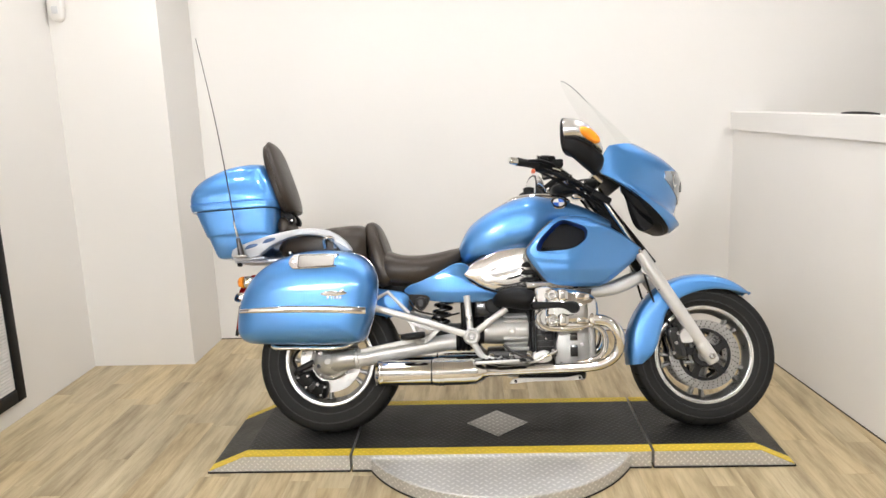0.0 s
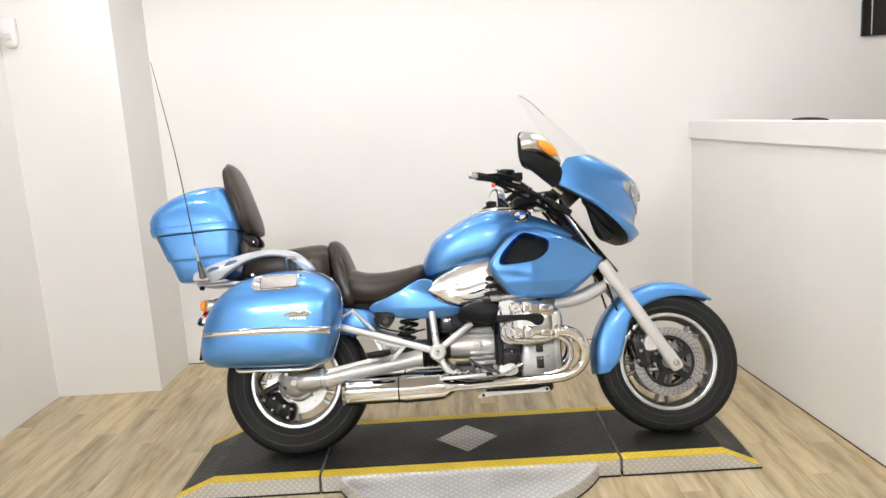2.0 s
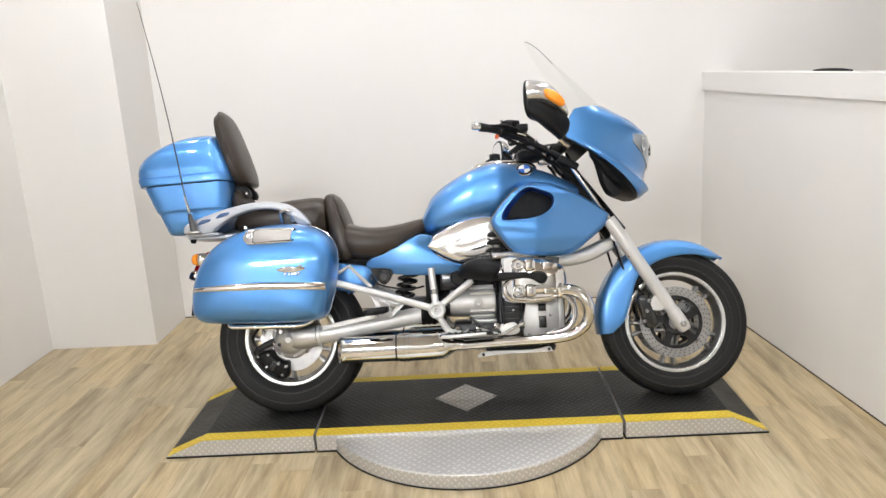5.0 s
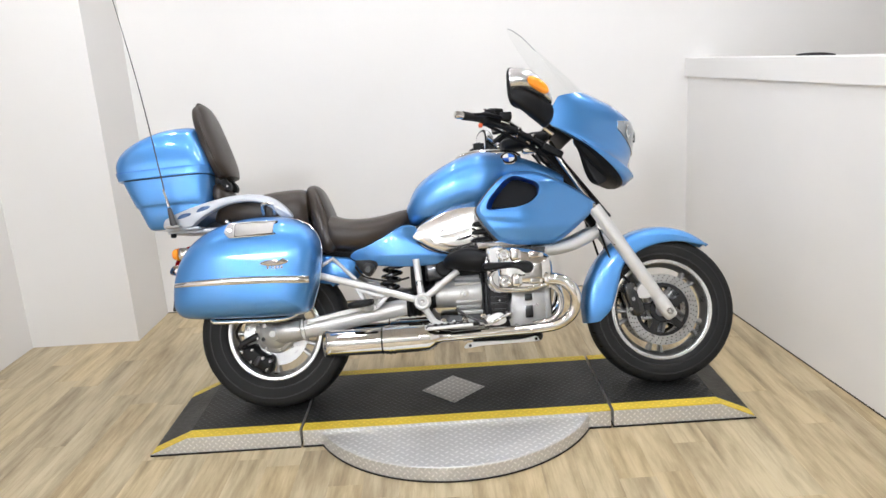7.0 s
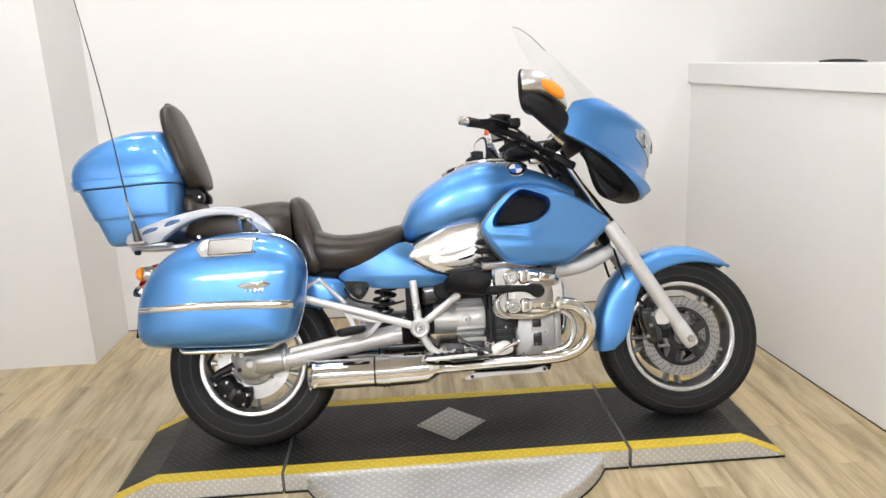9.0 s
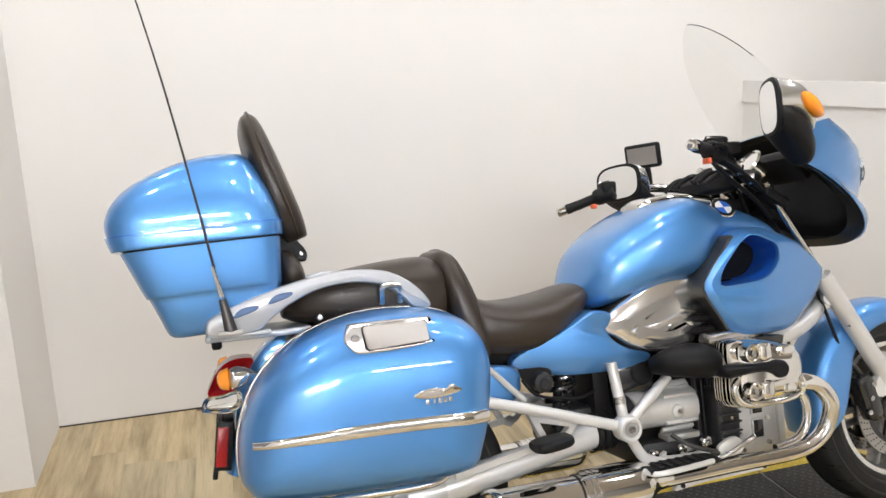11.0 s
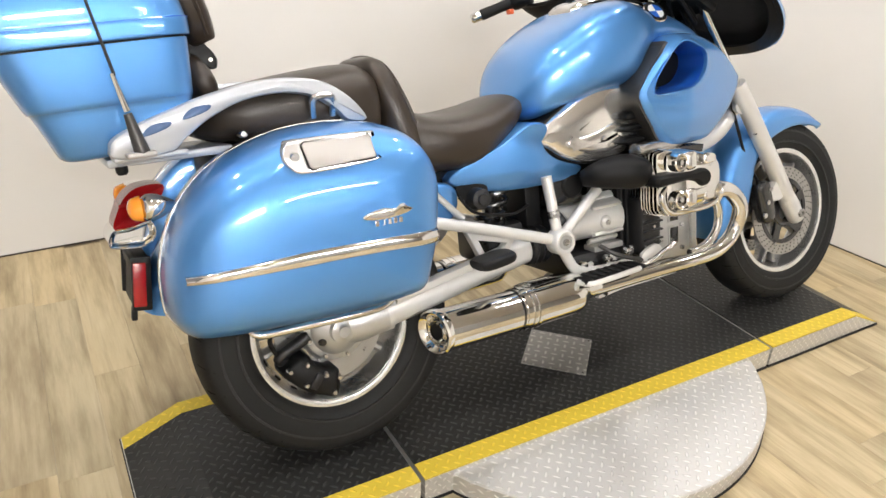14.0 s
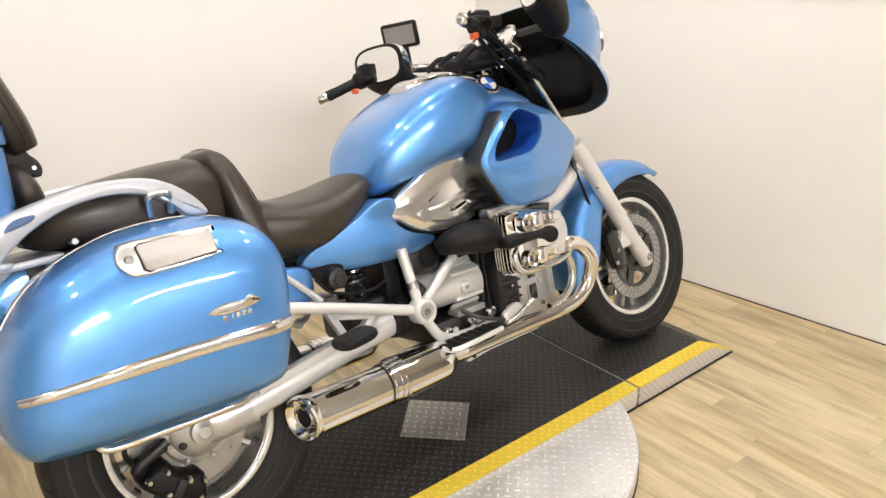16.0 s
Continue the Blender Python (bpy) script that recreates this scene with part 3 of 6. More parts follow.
# final drive and shaft
DRIVE = Vector((RW[0] + 0.004, -0.05, RW[2] - 0.009))
drive = part("final_drive", lathe([(0.07, -0.03), (0.083, -0.05), (0.086, -0.062), (0.08, -0.074), (0.066, -0.08), (0.06, -0.092), (0.042, -0.102), (0.03, -0.108), (0.028, -0.122), (0.018, -0.126), (0.013, -0.13), (0, -0.13)], DRIVE, 48), WHEEL, bike, "polished cast final drive housing")
for k in range(8):
    a = 2 * math.pi * (k + 0.3) / 8
    part("drive_bolt", lathe([(0, -0.088), (0.005, -0.088), (0.006, -0.076), (0, -0.07)], (DRIVE.x + 0.074 * math.cos(a), DRIVE.y, DRIVE.z + 0.074 * math.sin(a)), 6), STEEL, drive)
part("drive_neck", tube(bmesh.new(), [DRIVE + Vector((0.0, -0.062, 0.005)), DRIVE + Vector((0.05, -0.082, 0.005)), DRIVE + Vector((0.12, -0.09, 0.01))], [0.05, 0.052, 0.043], 22), WHEEL, drive)
part("filler_plug", lathe([(0, -0.105), (0.01, -0.105), (0.012, -0.1), (0.014, -0.08), (0, -0.08)], (DRIVE.x - 0.036, DRIVE.y, DRIVE.z + 0.034), 8), STEEL, drive)
part("level_plug", lathe([(0, -0.103), (0.008, -0.103), (0.01, -0.098), (0.012, -0.08), (0, -0.08)], (DRIVE.x - 0.045, DRIVE.y, DRIVE.z - 0.022), 8), GLOSS_BLACK, drive)
part("shaft_housing", tube(bmesh.new(), [(RW[0] + 0.08, -0.125, 0.305), (-0.66, -0.128, 0.318), (-0.5, -0.122, 0.342), (-0.35, -0.116, 0.366), (-0.2, -0.11, 0.39)], [0.038, 0.039, 0.036, 0.035, 0.038], 20), SILVER, bike, "silver drive shaft housing")
part("shaft_collar", tube(bmesh.new(), [(-0.71, -0.127, 0.311), (-0.695, -0.127, 0.313)], 0.047, 22), SILVER, bike)
part("shaft_boot", lathe([(0.05, -0.03), (0.053, -0.02), (0.047, -0.01), (0.053, 0.0), (0.047, 0.01), (0.053, 0.02), (0.05, 0.03)], (-0.235, -0.11, 0.385), 24, axis="x"), BLACK, bike)
def rear_caliper():
    """The caliper below and behind the axle, astride the disc."""
    def at(a, r):
        return DRIVE.x + r * math.cos(radians(a)), DRIVE.z + r * math.sin(radians(a))
    line = [at(a, 0.165) for a in (205, 220, 235, 250, 262)] + [at(a, 0.1) for a in (262, 245, 225, 205)]
    body = part("rear_caliper", slab(line, [(-0.075, 0.004), (-0.08, 0.0), (-0.142, 0.0), (-0.15, 0.004), (-0.154, 0.012)], 3), BLACK, bike, "black rear brake caliper")
    for a, r in ((207, 0.15), (214, 0.112), (228, 0.15), (243, 0.112), (256, 0.152), (260, 0.115)):
        p = at(a, r)
        part("caliper_bolt", lathe([(0, -0.164), (0.005, -0.164), (0.007, -0.158), (0.0085, -0.148), (0, -0.148)], (p[0], 0, p[1]), 8), STEEL, body)
    p = at(236, 0.132)
    part("caliper_pad", turn(box(-0.02, 0.02, -0.16, -0.15, -0.01, 0.01, 0.003), pose(p[0], 0, p[1], 0, -52, 0)), ENGINE_BLACK, body)
    p, q = at(196, 0.15), at(186, 0.07)
    part("caliper_bracket", tube(bmesh.new(), [(*at(206, 0.14)[:1], -0.11, at(206, 0.14)[1]), (p[0], -0.12, p[1]), (q[0], -0.12, q[1])], [0.014, 0.013, 0.016], 10), ENGINE_BLACK, body)
    part("caliper_hose", tube(bmesh.new(), [(p[0], -0.12, p[1]), (p[0] - 0.015, -0.13, p[1] + 0.06), (DRIVE.x - 0.07, -0.14, DRIVE.z + 0.1), (DRIVE.x + 0.02, -0.14, DRIVE.z + 0.13)], 0.006, 8), BLACK, body)
    for k in range(5):
        p = at(200 + 16 * k, 0.182)
        part("sensor_tooth", turn(box(-0.009, 0.009, -0.012, 0.012, -0.005, 0.005, 0.002), pose(p[0], -0.07, p[1], 0, -200 - 16 * k + 90, 0)), BLACK, body)


rear_caliper()

# front fork, fender, brakes
fork_top, fork_low = Vector((0.385, 0, 1.0)), Vector((0.822, 0, 0.293))
for s in (-1, 1):
    d = (fork_low - fork_top).normalized()
    y = -0.128 if s < 0 else 0.06
    up = lambda p: (p.x, y + max(0, s) * 0.06 * (p.z - 0.3), p.z)
    leg = part("fork_leg", tube(bmesh.new(), [up(fork_low - d * 0.02), up(fork_low - d * 0.12), up(fork_low - d * 0.42), up(fork_low - d * 0.53)], [0.024, 0.027, 0.028, 0.027], 20), SILVER, bike, "silver fork slider")
    part("stanchion", tube(bmesh.new(), [up(fork_low - d * 0.525), up(fork_top)], 0.0115, 16), CHROME, leg, "chrome fork tube")
    part("axle_clamp", tube(bmesh.new(), [up(fork_low + d * 0.034), up(fork_low + d * 0.03), up(fork_low), up(fork_low - d * 0.05), up(fork_low - d * 0.07)], [0.016, 0.025, 0.029, 0.029, 0.025], 20), SILVER, leg)
    part("axle_bolt", lathe([(0, y + s * 0.026), (0.015, y + s * 0.026), (0.015, y + s * 0.034), (0.0085, y + s * 0.035), (0.0075, y + s * 0.028), (0, y + s * 0.028)], (0.824, 0, 0.293), 6), STEEL, leg)
    lug = fork_low - d * 0.1
    part("caliper_lug", slab([(lug.x - 0.085, lug.z - 0.02), (lug.x - 0.02, lug.z - 0.025), (lug.x + 0.0, lug.z + 0.04), (lug.x - 0.03, lug.z + 0.06), (lug.x - 0.075, lug.z + 0.005)], [(y - 0.012, 0.002), (y - 0.01, 0), (y + 0.01, 0), (y + 0.012, 0.002)], 3), SILVER, leg)
    cal = part("brake_caliper", turn(body_z([(-0.07, -0.02, 0.02, -0.03, 0.03, 3), (-0.05, -0.03, 0.032, -0.036, 0.036, 3.5), (0.05, -0.03, 0.032, -0.036, 0.036, 3.5), (0.07, -0.02, 0.02, -0.03, 0.03, 3)], 20), pose(FW[0] - 0.122, s * 0.075 - 0.03, FW[2] + 0.04, 0, -15, 0)), GLOSS_BLACK, bike, "black front brake caliper")
    for k in range(3):
        part("caliper_bolt", lathe([(0, s * 0.114), (0.008, s * 0.114), (0.009, s * 0.107), (0, s * 0.107)], (FW[0] - 0.14 + 0.012 * k, -0.03, FW[2] + 0.0 + 0.042 * k), 8), STEEL, cal)
    part("brake_hose", tube(bmesh.new(), [(FW[0] - 0.13, s * 0.1, FW[2] + 0.11), (FW[0] - 0.2, s * 0.11, FW[2] + 0.2), (0.56, s * 0.1, 0.66), (0.5, s * 0.09, 0.8)], 0.005, 8), BLACK, cal)


def fender():
    """A saddle over the front wheel, its skirts deeper behind the fork."""
    bm = bmesh.new()
    rings = []
    keys = spline([(50, 0.345, 0.006, 0.05), (56, 0.347, 0.026, 0.07), (70, 0.351, 0.05, 0.08), (92, 0.352, 0.072, 0.084), (112, 0.348, 0.082, 0.086), (128, 0.343, 0.092, 0.087), (145, 0.337, 0.115, 0.088), (163, 0.332, 0.12, 0.087), (178, 0.328, 0.1, 0.085), (187, 0.326, 0.055, 0.078)], 5)
    for a, r, deep, w in keys:
        ring = []
        ca, sa = math.cos(radians(a)), math.sin(radians(a))
        outer = [(r - deep, -w), (r - deep * 0.6, -w * 1.0), (r - 0.03 * min(1, deep / 0.05), -w * 0.96), (r - 0.012, -w * 0.82), (r - 0.002, -w * 0.5), (r + 0.004, 0)]
        outer = [tuple(v) for v in spline(outer, 3)]
        outer = outer + [(q, -v) for q, v in reversed(outer[:-1])]
        inner = [(q - 0.004, v * 0.955) for q, v in reversed(outer)]
        for q, v in outer + inner:
            ring.append(Vector((FW[0] + q * ca, v, FW[2] + q * sa)))
        rings.append(ring)
    loft(bm, rings)
    f = part("front_fender", bm, BLUE, bike, "glossy blue front mudguard", angle=50)
    f.matrix_basis = TRACK
    for s in (-1, 1):
        part("fender_bracket", tube(bmesh.new(), [(0.7, s * 0.09, 0.5), (0.665, s * 0.1, 0.555), (0.62, s * 0.11, 0.6)], 0.012, 8), BLACK, f)


fender()

# suspension arm under the front cowl
bm = bmesh.new()
for s in (-1, 1):
    tube(bm, [(0.12, s * 0.13, 0.60), (0.3, s * 0.135, 0.578), (0.43, s * 0.12, 0.59), (0.54, s * 0.09, 0.635), (0.6, s * 0.03, 0.665)], [0.02, 0.024, 0.026, 0.026, 0.02], 14)
tube(bm, [(0.57, -0.13, 0.672), (0.6, 0, 0.68), (0.57, 0.13, 0.672)], 0.024, 14)
part("suspension_arm", bm, SILVER, bike, "silver front suspension arm")
part("steering_head", tube(bmesh.new(), [(0.60, 0, 0.68), (0.4, 0, 0.95)], 0.05, 16), BLACK, bike)

# engine
part("engine_block", box(0.05, 0.335, -0.135, 0.135, 0.235, 0.46, 0.025), ENGINE_BLACK, bike, "dark boxer engine block")
part("engine_front_cover", box(0.29, 0.345, -0.12, 0.12, 0.27, 0.56, 0.03), BLACK, bike)
part("engine_upper", box(-0.04, 0.34, -0.11, 0.11, 0.44, 0.60, 0.02), BLACK, bike)
plate = part("front_casting", slab([(0.165, 0.262), (0.31, 0.254), (0.326, 0.265), (0.328, 0.36), (0.33, 0.46), (0.255, 0.465), (0.24, 0.45), (0.178, 0.44), (0.168, 0.38), (0.158, 0.36), (0.158, 0.29)], [(-0.12, 0), (-0.146, 0.0), (-0.151, 0.002), (-0.153, 0.006)], 1, smooth=False), CASTING, bike, "cast aluminium engine front casting")
for z0, z1 in ((0.373, 0.403), (0.303, 0.353)):
    part("window_frame", box(0.22, 0.262, -0.158, -0.15, z0 - 0.004, z1 + 0.004, 0.003), CASTING, plate)
    part("recess", box(0.225, 0.257, -0.1595, -0.157, z0, z1, 0.001), GLOSS_BLACK, plate, "dark recess")
part("edge_rib", box(0.308, 0.331, -0.163, -0.145, 0.258, 0.5, 0.005), CASTING, plate)
for x, z in ((0.275, 0.355), (0.275, 0.285), (0.185, 0.275), (0.19, 0.42)):
    part("casting_bolt", lathe([(0, -0.161), (0.007, -0.161), (0.0075, -0.152), (0, -0.152)], (x, 0, z), 8), STEEL, plate)
for x in (0.052, 0.072, 0.092):
    part("block_rib", box(x - 0.004, x + 0.004, -0.147, -0.13, 0.29, 0.5, 0.003), ENGINE_BLACK, bike)
part("starter_cover", body_z([(0.3, 0.085, 0.15, -0.185, -0.12, 3), (0.315, 0.078, 0.155, -0.196, -0.12, 4), (0.4, 0.075, 0.158, -0.2, -0.12, 4), (0.455, 0.078, 0.156, -0.195, -0.12, 4), (0.47, 0.09, 0.145, -0.18, -0.12, 3)], 24), ENGINE_BLACK, bike, "black starter cover")
for k, (x, z) in enumerate(((0.09, 0.33), (0.145, 0.335), (0.09, 0.44), (0.145, 0.445), (0.118, 0.385))):
    part("cover_screw", lathe([(0, -0.206), (0.0045, -0.206), (0.006, -0.2), (0, -0.196)], (x, 0, z), 8), STEEL, bike)
for k in range(4):
    part("cover_fin", box(0.082, 0.15, -0.208, -0.196, 0.345 + 0.025 * k, 0.351 + 0.025 * k, 0.002), ENGINE_BLACK, bike)
part("oil_line", tube(bmesh.new(), [(0.16, -0.16, 0.31), (0.12, -0.205, 0.3), (0.06, -0.21, 0.302), (-0.02, -0.2, 0.33), (-0.06, -0.175, 0.36)], 0.0065, 8), SATIN, bike, "dark oil line")
for k in range(5):
    part("wiring", tube(bmesh.new(), [(0.095 + 0.012 * k, -0.14, 0.46), (0.1 + 0.013 * k, -0.152 - 0.003 * (k % 2), 0.4), (0.115 + 0.01 * k, -0.142, 0.33 + 0.012 * k)], 0.0045, 6), BLACK, bike)
drum = part("gearbox", body_x([(-0.146, 0.385, 0.452, -0.1, 0.1, 2.2), (-0.142, 0.362, 0.474, -0.152, 0.152, 2.4), (-0.13, 0.358, 0.48, -0.158, 0.158, 2.4), (-0.05, 0.355, 0.486, -0.161, 0.161, 2.4), (0.04, 0.352, 0.49, -0.164, 0.164, 2.5), (0.05, 0.36, 0.48, -0.15, 0.15, 2.5)]), SILVER, bike, "silver gearbox housing")
part("gearbox_end", body_x([(-0.175, 0.375, 0.46, -0.11, 0.11, 2.4), (-0.165, 0.36, 0.472, -0.145, 0.145, 2.4), (-0.143, 0.358, 0.478, -0.15, 0.15, 2.4)]), ENGINE_BLACK, drum)
for z, y in ((0.482, -0.115), (0.462, -0.148), (0.385, -0.152), (0.362, -0.128)):
    part("gearbox_rib", turn(box(-0.058, 0.044, -0.008, 0.012, -0.005, 0.005, 0.002), pose(0.0, y, z, 40 * (z - 0.42) / 0.06, 0, 0)), SILVER, drum)
part("boss", lathe([(0, -0.17), (0.012, -0.17), (0.018, -0.166), (0.022, -0.15), (0, -0.15)], (-0.022, 0, 0.418), 18), SILVER, drum)
part("plug", lathe([(0, -0.176), (0.007, -0.176), (0.008, -0.169), (0, -0.169)], (-0.022, 0, 0.418), 6), STEEL, drum)
part("gearbox_foot", box(-0.055, 0.05, -0.15, -0.1, 0.332, 0.35, 0.004), CASTING, drum)
part("battery_box", box(-0.185, -0.06, -0.12, 0.12, 0.475, 0.56, 0.015), GLOSS_BLACK, bike, "black box under the seat")
part("box_disc", lathe([(0, -0.128), (0.03, -0.128), (0.036, -0.122), (0.036, -0.115), (0, -0.115)], (-0.1, 0, 0.53), 22), BLACK, bike)
part("sump", box(0.0, 0.3, -0.11, 0.11, 0.195, 0.24, 0.02), ENGINE_BLACK, bike)
low = part("lower_housing", box(-0.13, 0.16, -0.14, 0.14, 0.262, 0.335, 0.012), ENGINE_BLACK, bike)
rnd_low = random.Random(12)
for k in range(9):
    x = -0.115 + 0.028 * k + rnd_low.uniform(-0.006, 0.006)
    z = 0.308 + rnd_low.uniform(-0.018, 0.016)
    if k % 3 == 0:
        part("pivot_bolt", lathe([(0, -0.186), (0.006, -0.186), (0.0075, -0.18), (0.013, -0.178), (0.014, -0.165), (0, -0.14)], (x, 0, z), 10), CHROME, low)
    elif k % 3 == 1:
        part("linkage_plate", turn(box(-0.022, 0.022, -0.16, -0.145, -0.009, 0.009, 0.004), pose(x, 0, z, 0, rnd_low.uniform(-30, 20), 0)), SILVER, low)
    else:
        part("hose_elbow", tube(bmesh.new(), [(x - 0.02, -0.14, z - 0.01), (x, -0.16, z + 0.004), (x + 0.02, -0.15, z - 0.014)], 0.006, 8), STEEL if k % 2 else BLACK, low)
part("heel_plate", slab([(0.06, 0.315), (0.1, 0.335), (0.128, 0.33), (0.14, 0.3), (0.11, 0.285), (0.07, 0.29)], [(-0.205, 0), (-0.215, 0.0), (-0.217, 0.003)], 3), SILVER, bike, "silver heel plate")


def cylinder(s):
    """One boxer cylinder with fins, chrome head cover, intake and exhaust."""
    def put(name, bm, material, parent, label=""):
        if s > 0:
            bm2 = mirrored(bm)
            bm.free()
            bm = bm2
        return part(name, bm, material, parent, label)
    barrel = put("cylinder", box(0.1, 0.3, -0.2, -0.13, 0.435, 0.58, 0.02), BLACK, bike, "black finned cylinder")
    for k in range(6):
        y = -0.145 - k * 0.011
        put("fin", slab([(0.085, 0.45), (0.1, 0.43), (0.3, 0.43), (0.315, 0.45), (0.315, 0.575), (0.3, 0.595), (0.1, 0.595), (0.085, 0.575)], [(y - 0.0022, 0.001), (y - 0.001, 0), (y + 0.001, 0), (y + 0.0022, 0.001)], 2), GLOSS_BLACK, barrel)
    line = [(0.104, 0.455), (0.115, 0.427), (0.2, 0.418), (0.3, 0.425), (0.335, 0.455), (0.34, 0.53), (0.31, 0.57), (0.2, 0.598), (0.125, 0.603), (0.104, 0.58)]
    cover = put("head_cover", slab(line, [(-0.19, 0.006), (-0.195, 0), (-0.215, 0), (-0.235, 0.004), (-0.25, 0.011), (-0.261, 0.022), (-0.269, 0.034), (-0.274, 0.06), (-0.277, 0.1), (-0.278, 0.15)], 5), CHROME, bike, "polished chrome cylinder head cover")
    for k in range(6):
        y = -0.2 - k * 0.0105
        e = 0.004 * max(0, k - 3)
        for z0, z1, a, b in ((0.422, 0.508, 0.022, 0.004), (0.537, 0.602, 0.004, 0.012)):
            edge = [(0.076 + e + a, z0 + e * 0.4), (0.14, z0 + e * 0.4), (0.14, z1 - e * 0.4), (0.076 + e + b, z1 - e * 0.4), (0.076 + e, z1 - b), (0.076 + e, z0 + a)]
            put("rib", slab(edge, [(y - 0.0021, 0.001), (y - 0.001, 0), (y + 0.001, 0), (y + 0.0021, 0.001)], 2), CHROME, cover)
    put("cover_lip", tube(bmesh.new(), [(0.10, -0.27, 0.505), (0.084, -0.272, 0.485), (0.092, -0.272, 0.45), (0.125, -0.266, 0.43), (0.19, -0.255, 0.423), (0.27, -0.242, 0.424)], [0.006, 0.009, 0.01, 0.01, 0.009, 0.006], 10), CHROME, cover)
    put("plug_cover", slab([(0.06, 0.512), (0.06, 0.541), (0.13, 0.541), (0.19, 0.54), (0.22, 0.543), (0.247, 0.536), (0.258, 0.515), (0.246, 0.494), (0.222, 0.492), (0.198, 0.508), (0.17, 0.515), (0.13, 0.514)], [(-0.21, 0), (-0.278, 0), (-0.286, 0.003), (-0.29, 0.008)], 4), BLACK, cover, "black ribbed plug cover")
    for z in (0.466, 0.569):
        # bolt seat with a raised rim, then the stepped lobe in front of it
        put("bolt_seat", lathe([(0, -0.276), (0.016, -0.276), (0.0175, -0.287), (0.021, -0.29), (0.0245, -0.287), (0.027, -0.262), (0, -0.262)], (0.142, 0, z), 28), CHROME, cover, "raised round bolt seat")
        put("nut", lathe([(0, -0.289), (0.0075, -0.289), (0.0085, -0.285), (0.0085, -0.277), (0.012, -0.276), (0, -0.274)], (0.142, 0, z), 6), STEEL, cover)
        put("lobe", body_x([(0.166, z - 0.022, z + 0.022, -0.279, -0.25, 3), (0.176, z - 0.027, z + 0.026, -0.287, -0.25, 3.5), (0.196, z - 0.026, z + 0.025, -0.287, -0.25, 3.5), (0.208, z - 0.022, z + 0.02, -0.28, -0.25, 3)]), CHROME, cover, "raised chrome valve lobe")
        put("step", body_x([(0.24, z - 0.018, z + 0.01, -0.274, -0.24, 3), (0.25, z - 0.022, z + 0.012, -0.279, -0.24, 3.5), (0.285, z - 0.02, z + 0.006, -0.274, -0.24, 3.5), (0.3, z - 0.016, z + 0.002, -0.264, -0.23, 3)]), CHROME, cover)
    put("lower_rim", tube(bmesh.new(), [(0.13, -0.276, 0.436), (0.2, -0.28, 0.43), (0.27, -0.276, 0.434), (0.318, -0.262, 0.45)], [0.004, 0.0075, 0.0075, 0.004], 10), CHROME, cover)
    tube_in = put("intake_pipe", tube(bmesh.new(), [(-0.085, -0.15, 0.548), (-0.055, -0.185, 0.558), (0.0, -0.21, 0.56), (0.05, -0.217, 0.55), (0.078, -0.217, 0.54), (0.11, -0.217, 0.535)], [0.022, 0.038, 0.047, 0.044, 0.031, 0.027], 20), BLACK, bike, "black moulded intake pipe")
    put("hose_clamp", lathe([(0.034, -0.006), (0.0385, -0.005), (0.0385, 0.005), (0.034, 0.006)], (0.07, -0.217, 0.543), 24, axis="x"), STEEL, tube_in)
    put("throttle_body", tube(bmesh.new(), [(0.04, -0.22, 0.61), (0.16, -0.2, 0.612), (0.26, -0.17, 0.61)], [0.02, 0.022, 0.02], 14), STEEL, bike)
    head = put("exhaust_header", tube(bmesh.new(), [(0.27, -0.235, 0.455), (0.33, -0.24, 0.462), (0.385, -0.24, 0.445), (0.42, -0.246, 0.395), (0.415, -0.232, 0.33), (0.37, -0.228, 0.285), (0.29, -0.225, 0.265), (0.1, -0.21, 0.258), (-0.08, -0.2, 0.251), (-0.13, -0.197, 0.25)], [0.026, 0.025, 0.024, 0.023, 0.022, 0.022, 0.021, 0.021, 0.021, 0.024], 18), CHROME, bike, "chrome exhaust header pipe")
    put("inner_pipe", tube(bmesh.new(), [(0.29, -0.215, 0.44), (0.33, -0.215, 0.435), (0.36, -0.214, 0.405), (0.367, -0.212, 0.36), (0.352, -0.21, 0.318), (0.315, -0.21, 0.292), (0.25, -0.21, 0.28)], 0.0125, 16), CHROME, head, "inner chrome exhaust pipe")
    put("flange", lathe([(0.034, -0.008), (0.038, 0.0), (0.034, 0.008), (0.02, 0.008), (0.02, -0.008)], (0.305, -0.246, 0.461), 20, axis="x"), CHROME, head)
    muf = put("muffler", tube(bmesh.new(), [(-0.09, -0.198, 0.254), (-0.135, -0.197, 0.254), (-0.165, -0.196, 0.254), (-0.2, -0.196, 0.254), (-0.36, -0.197, 0.253)], [0.022, 0.03, 0.05, 0.0565, 0.058], 32, 5), CHROME, bike, "polished chrome muffler")
    put("rear_can", lathe([(0.045, -0.355), (0.0535, -0.356), (0.0535, -0.59), (0.045, -0.59)], (0, -0.199, 0.252), 40, axis="x"), CHROME, muf, "chrome rear can")
    put("band_gap", lathe([(0.0545, -0.366), (0.056, -0.367), (0.056, -0.372), (0.0545, -0.373)], (0, -0.198, 0.252), 40, axis="x"), GLOSS_BLACK, muf)
    for dx in (-0.338, -0.322):
        put("band", lathe([(0.057, dx - 0.005), (0.0605, dx - 0.004), (0.0605, dx + 0.004), (0.057, dx + 0.005)], (0, -0.197, 0.253), 40, axis="x"), CHROME, muf)
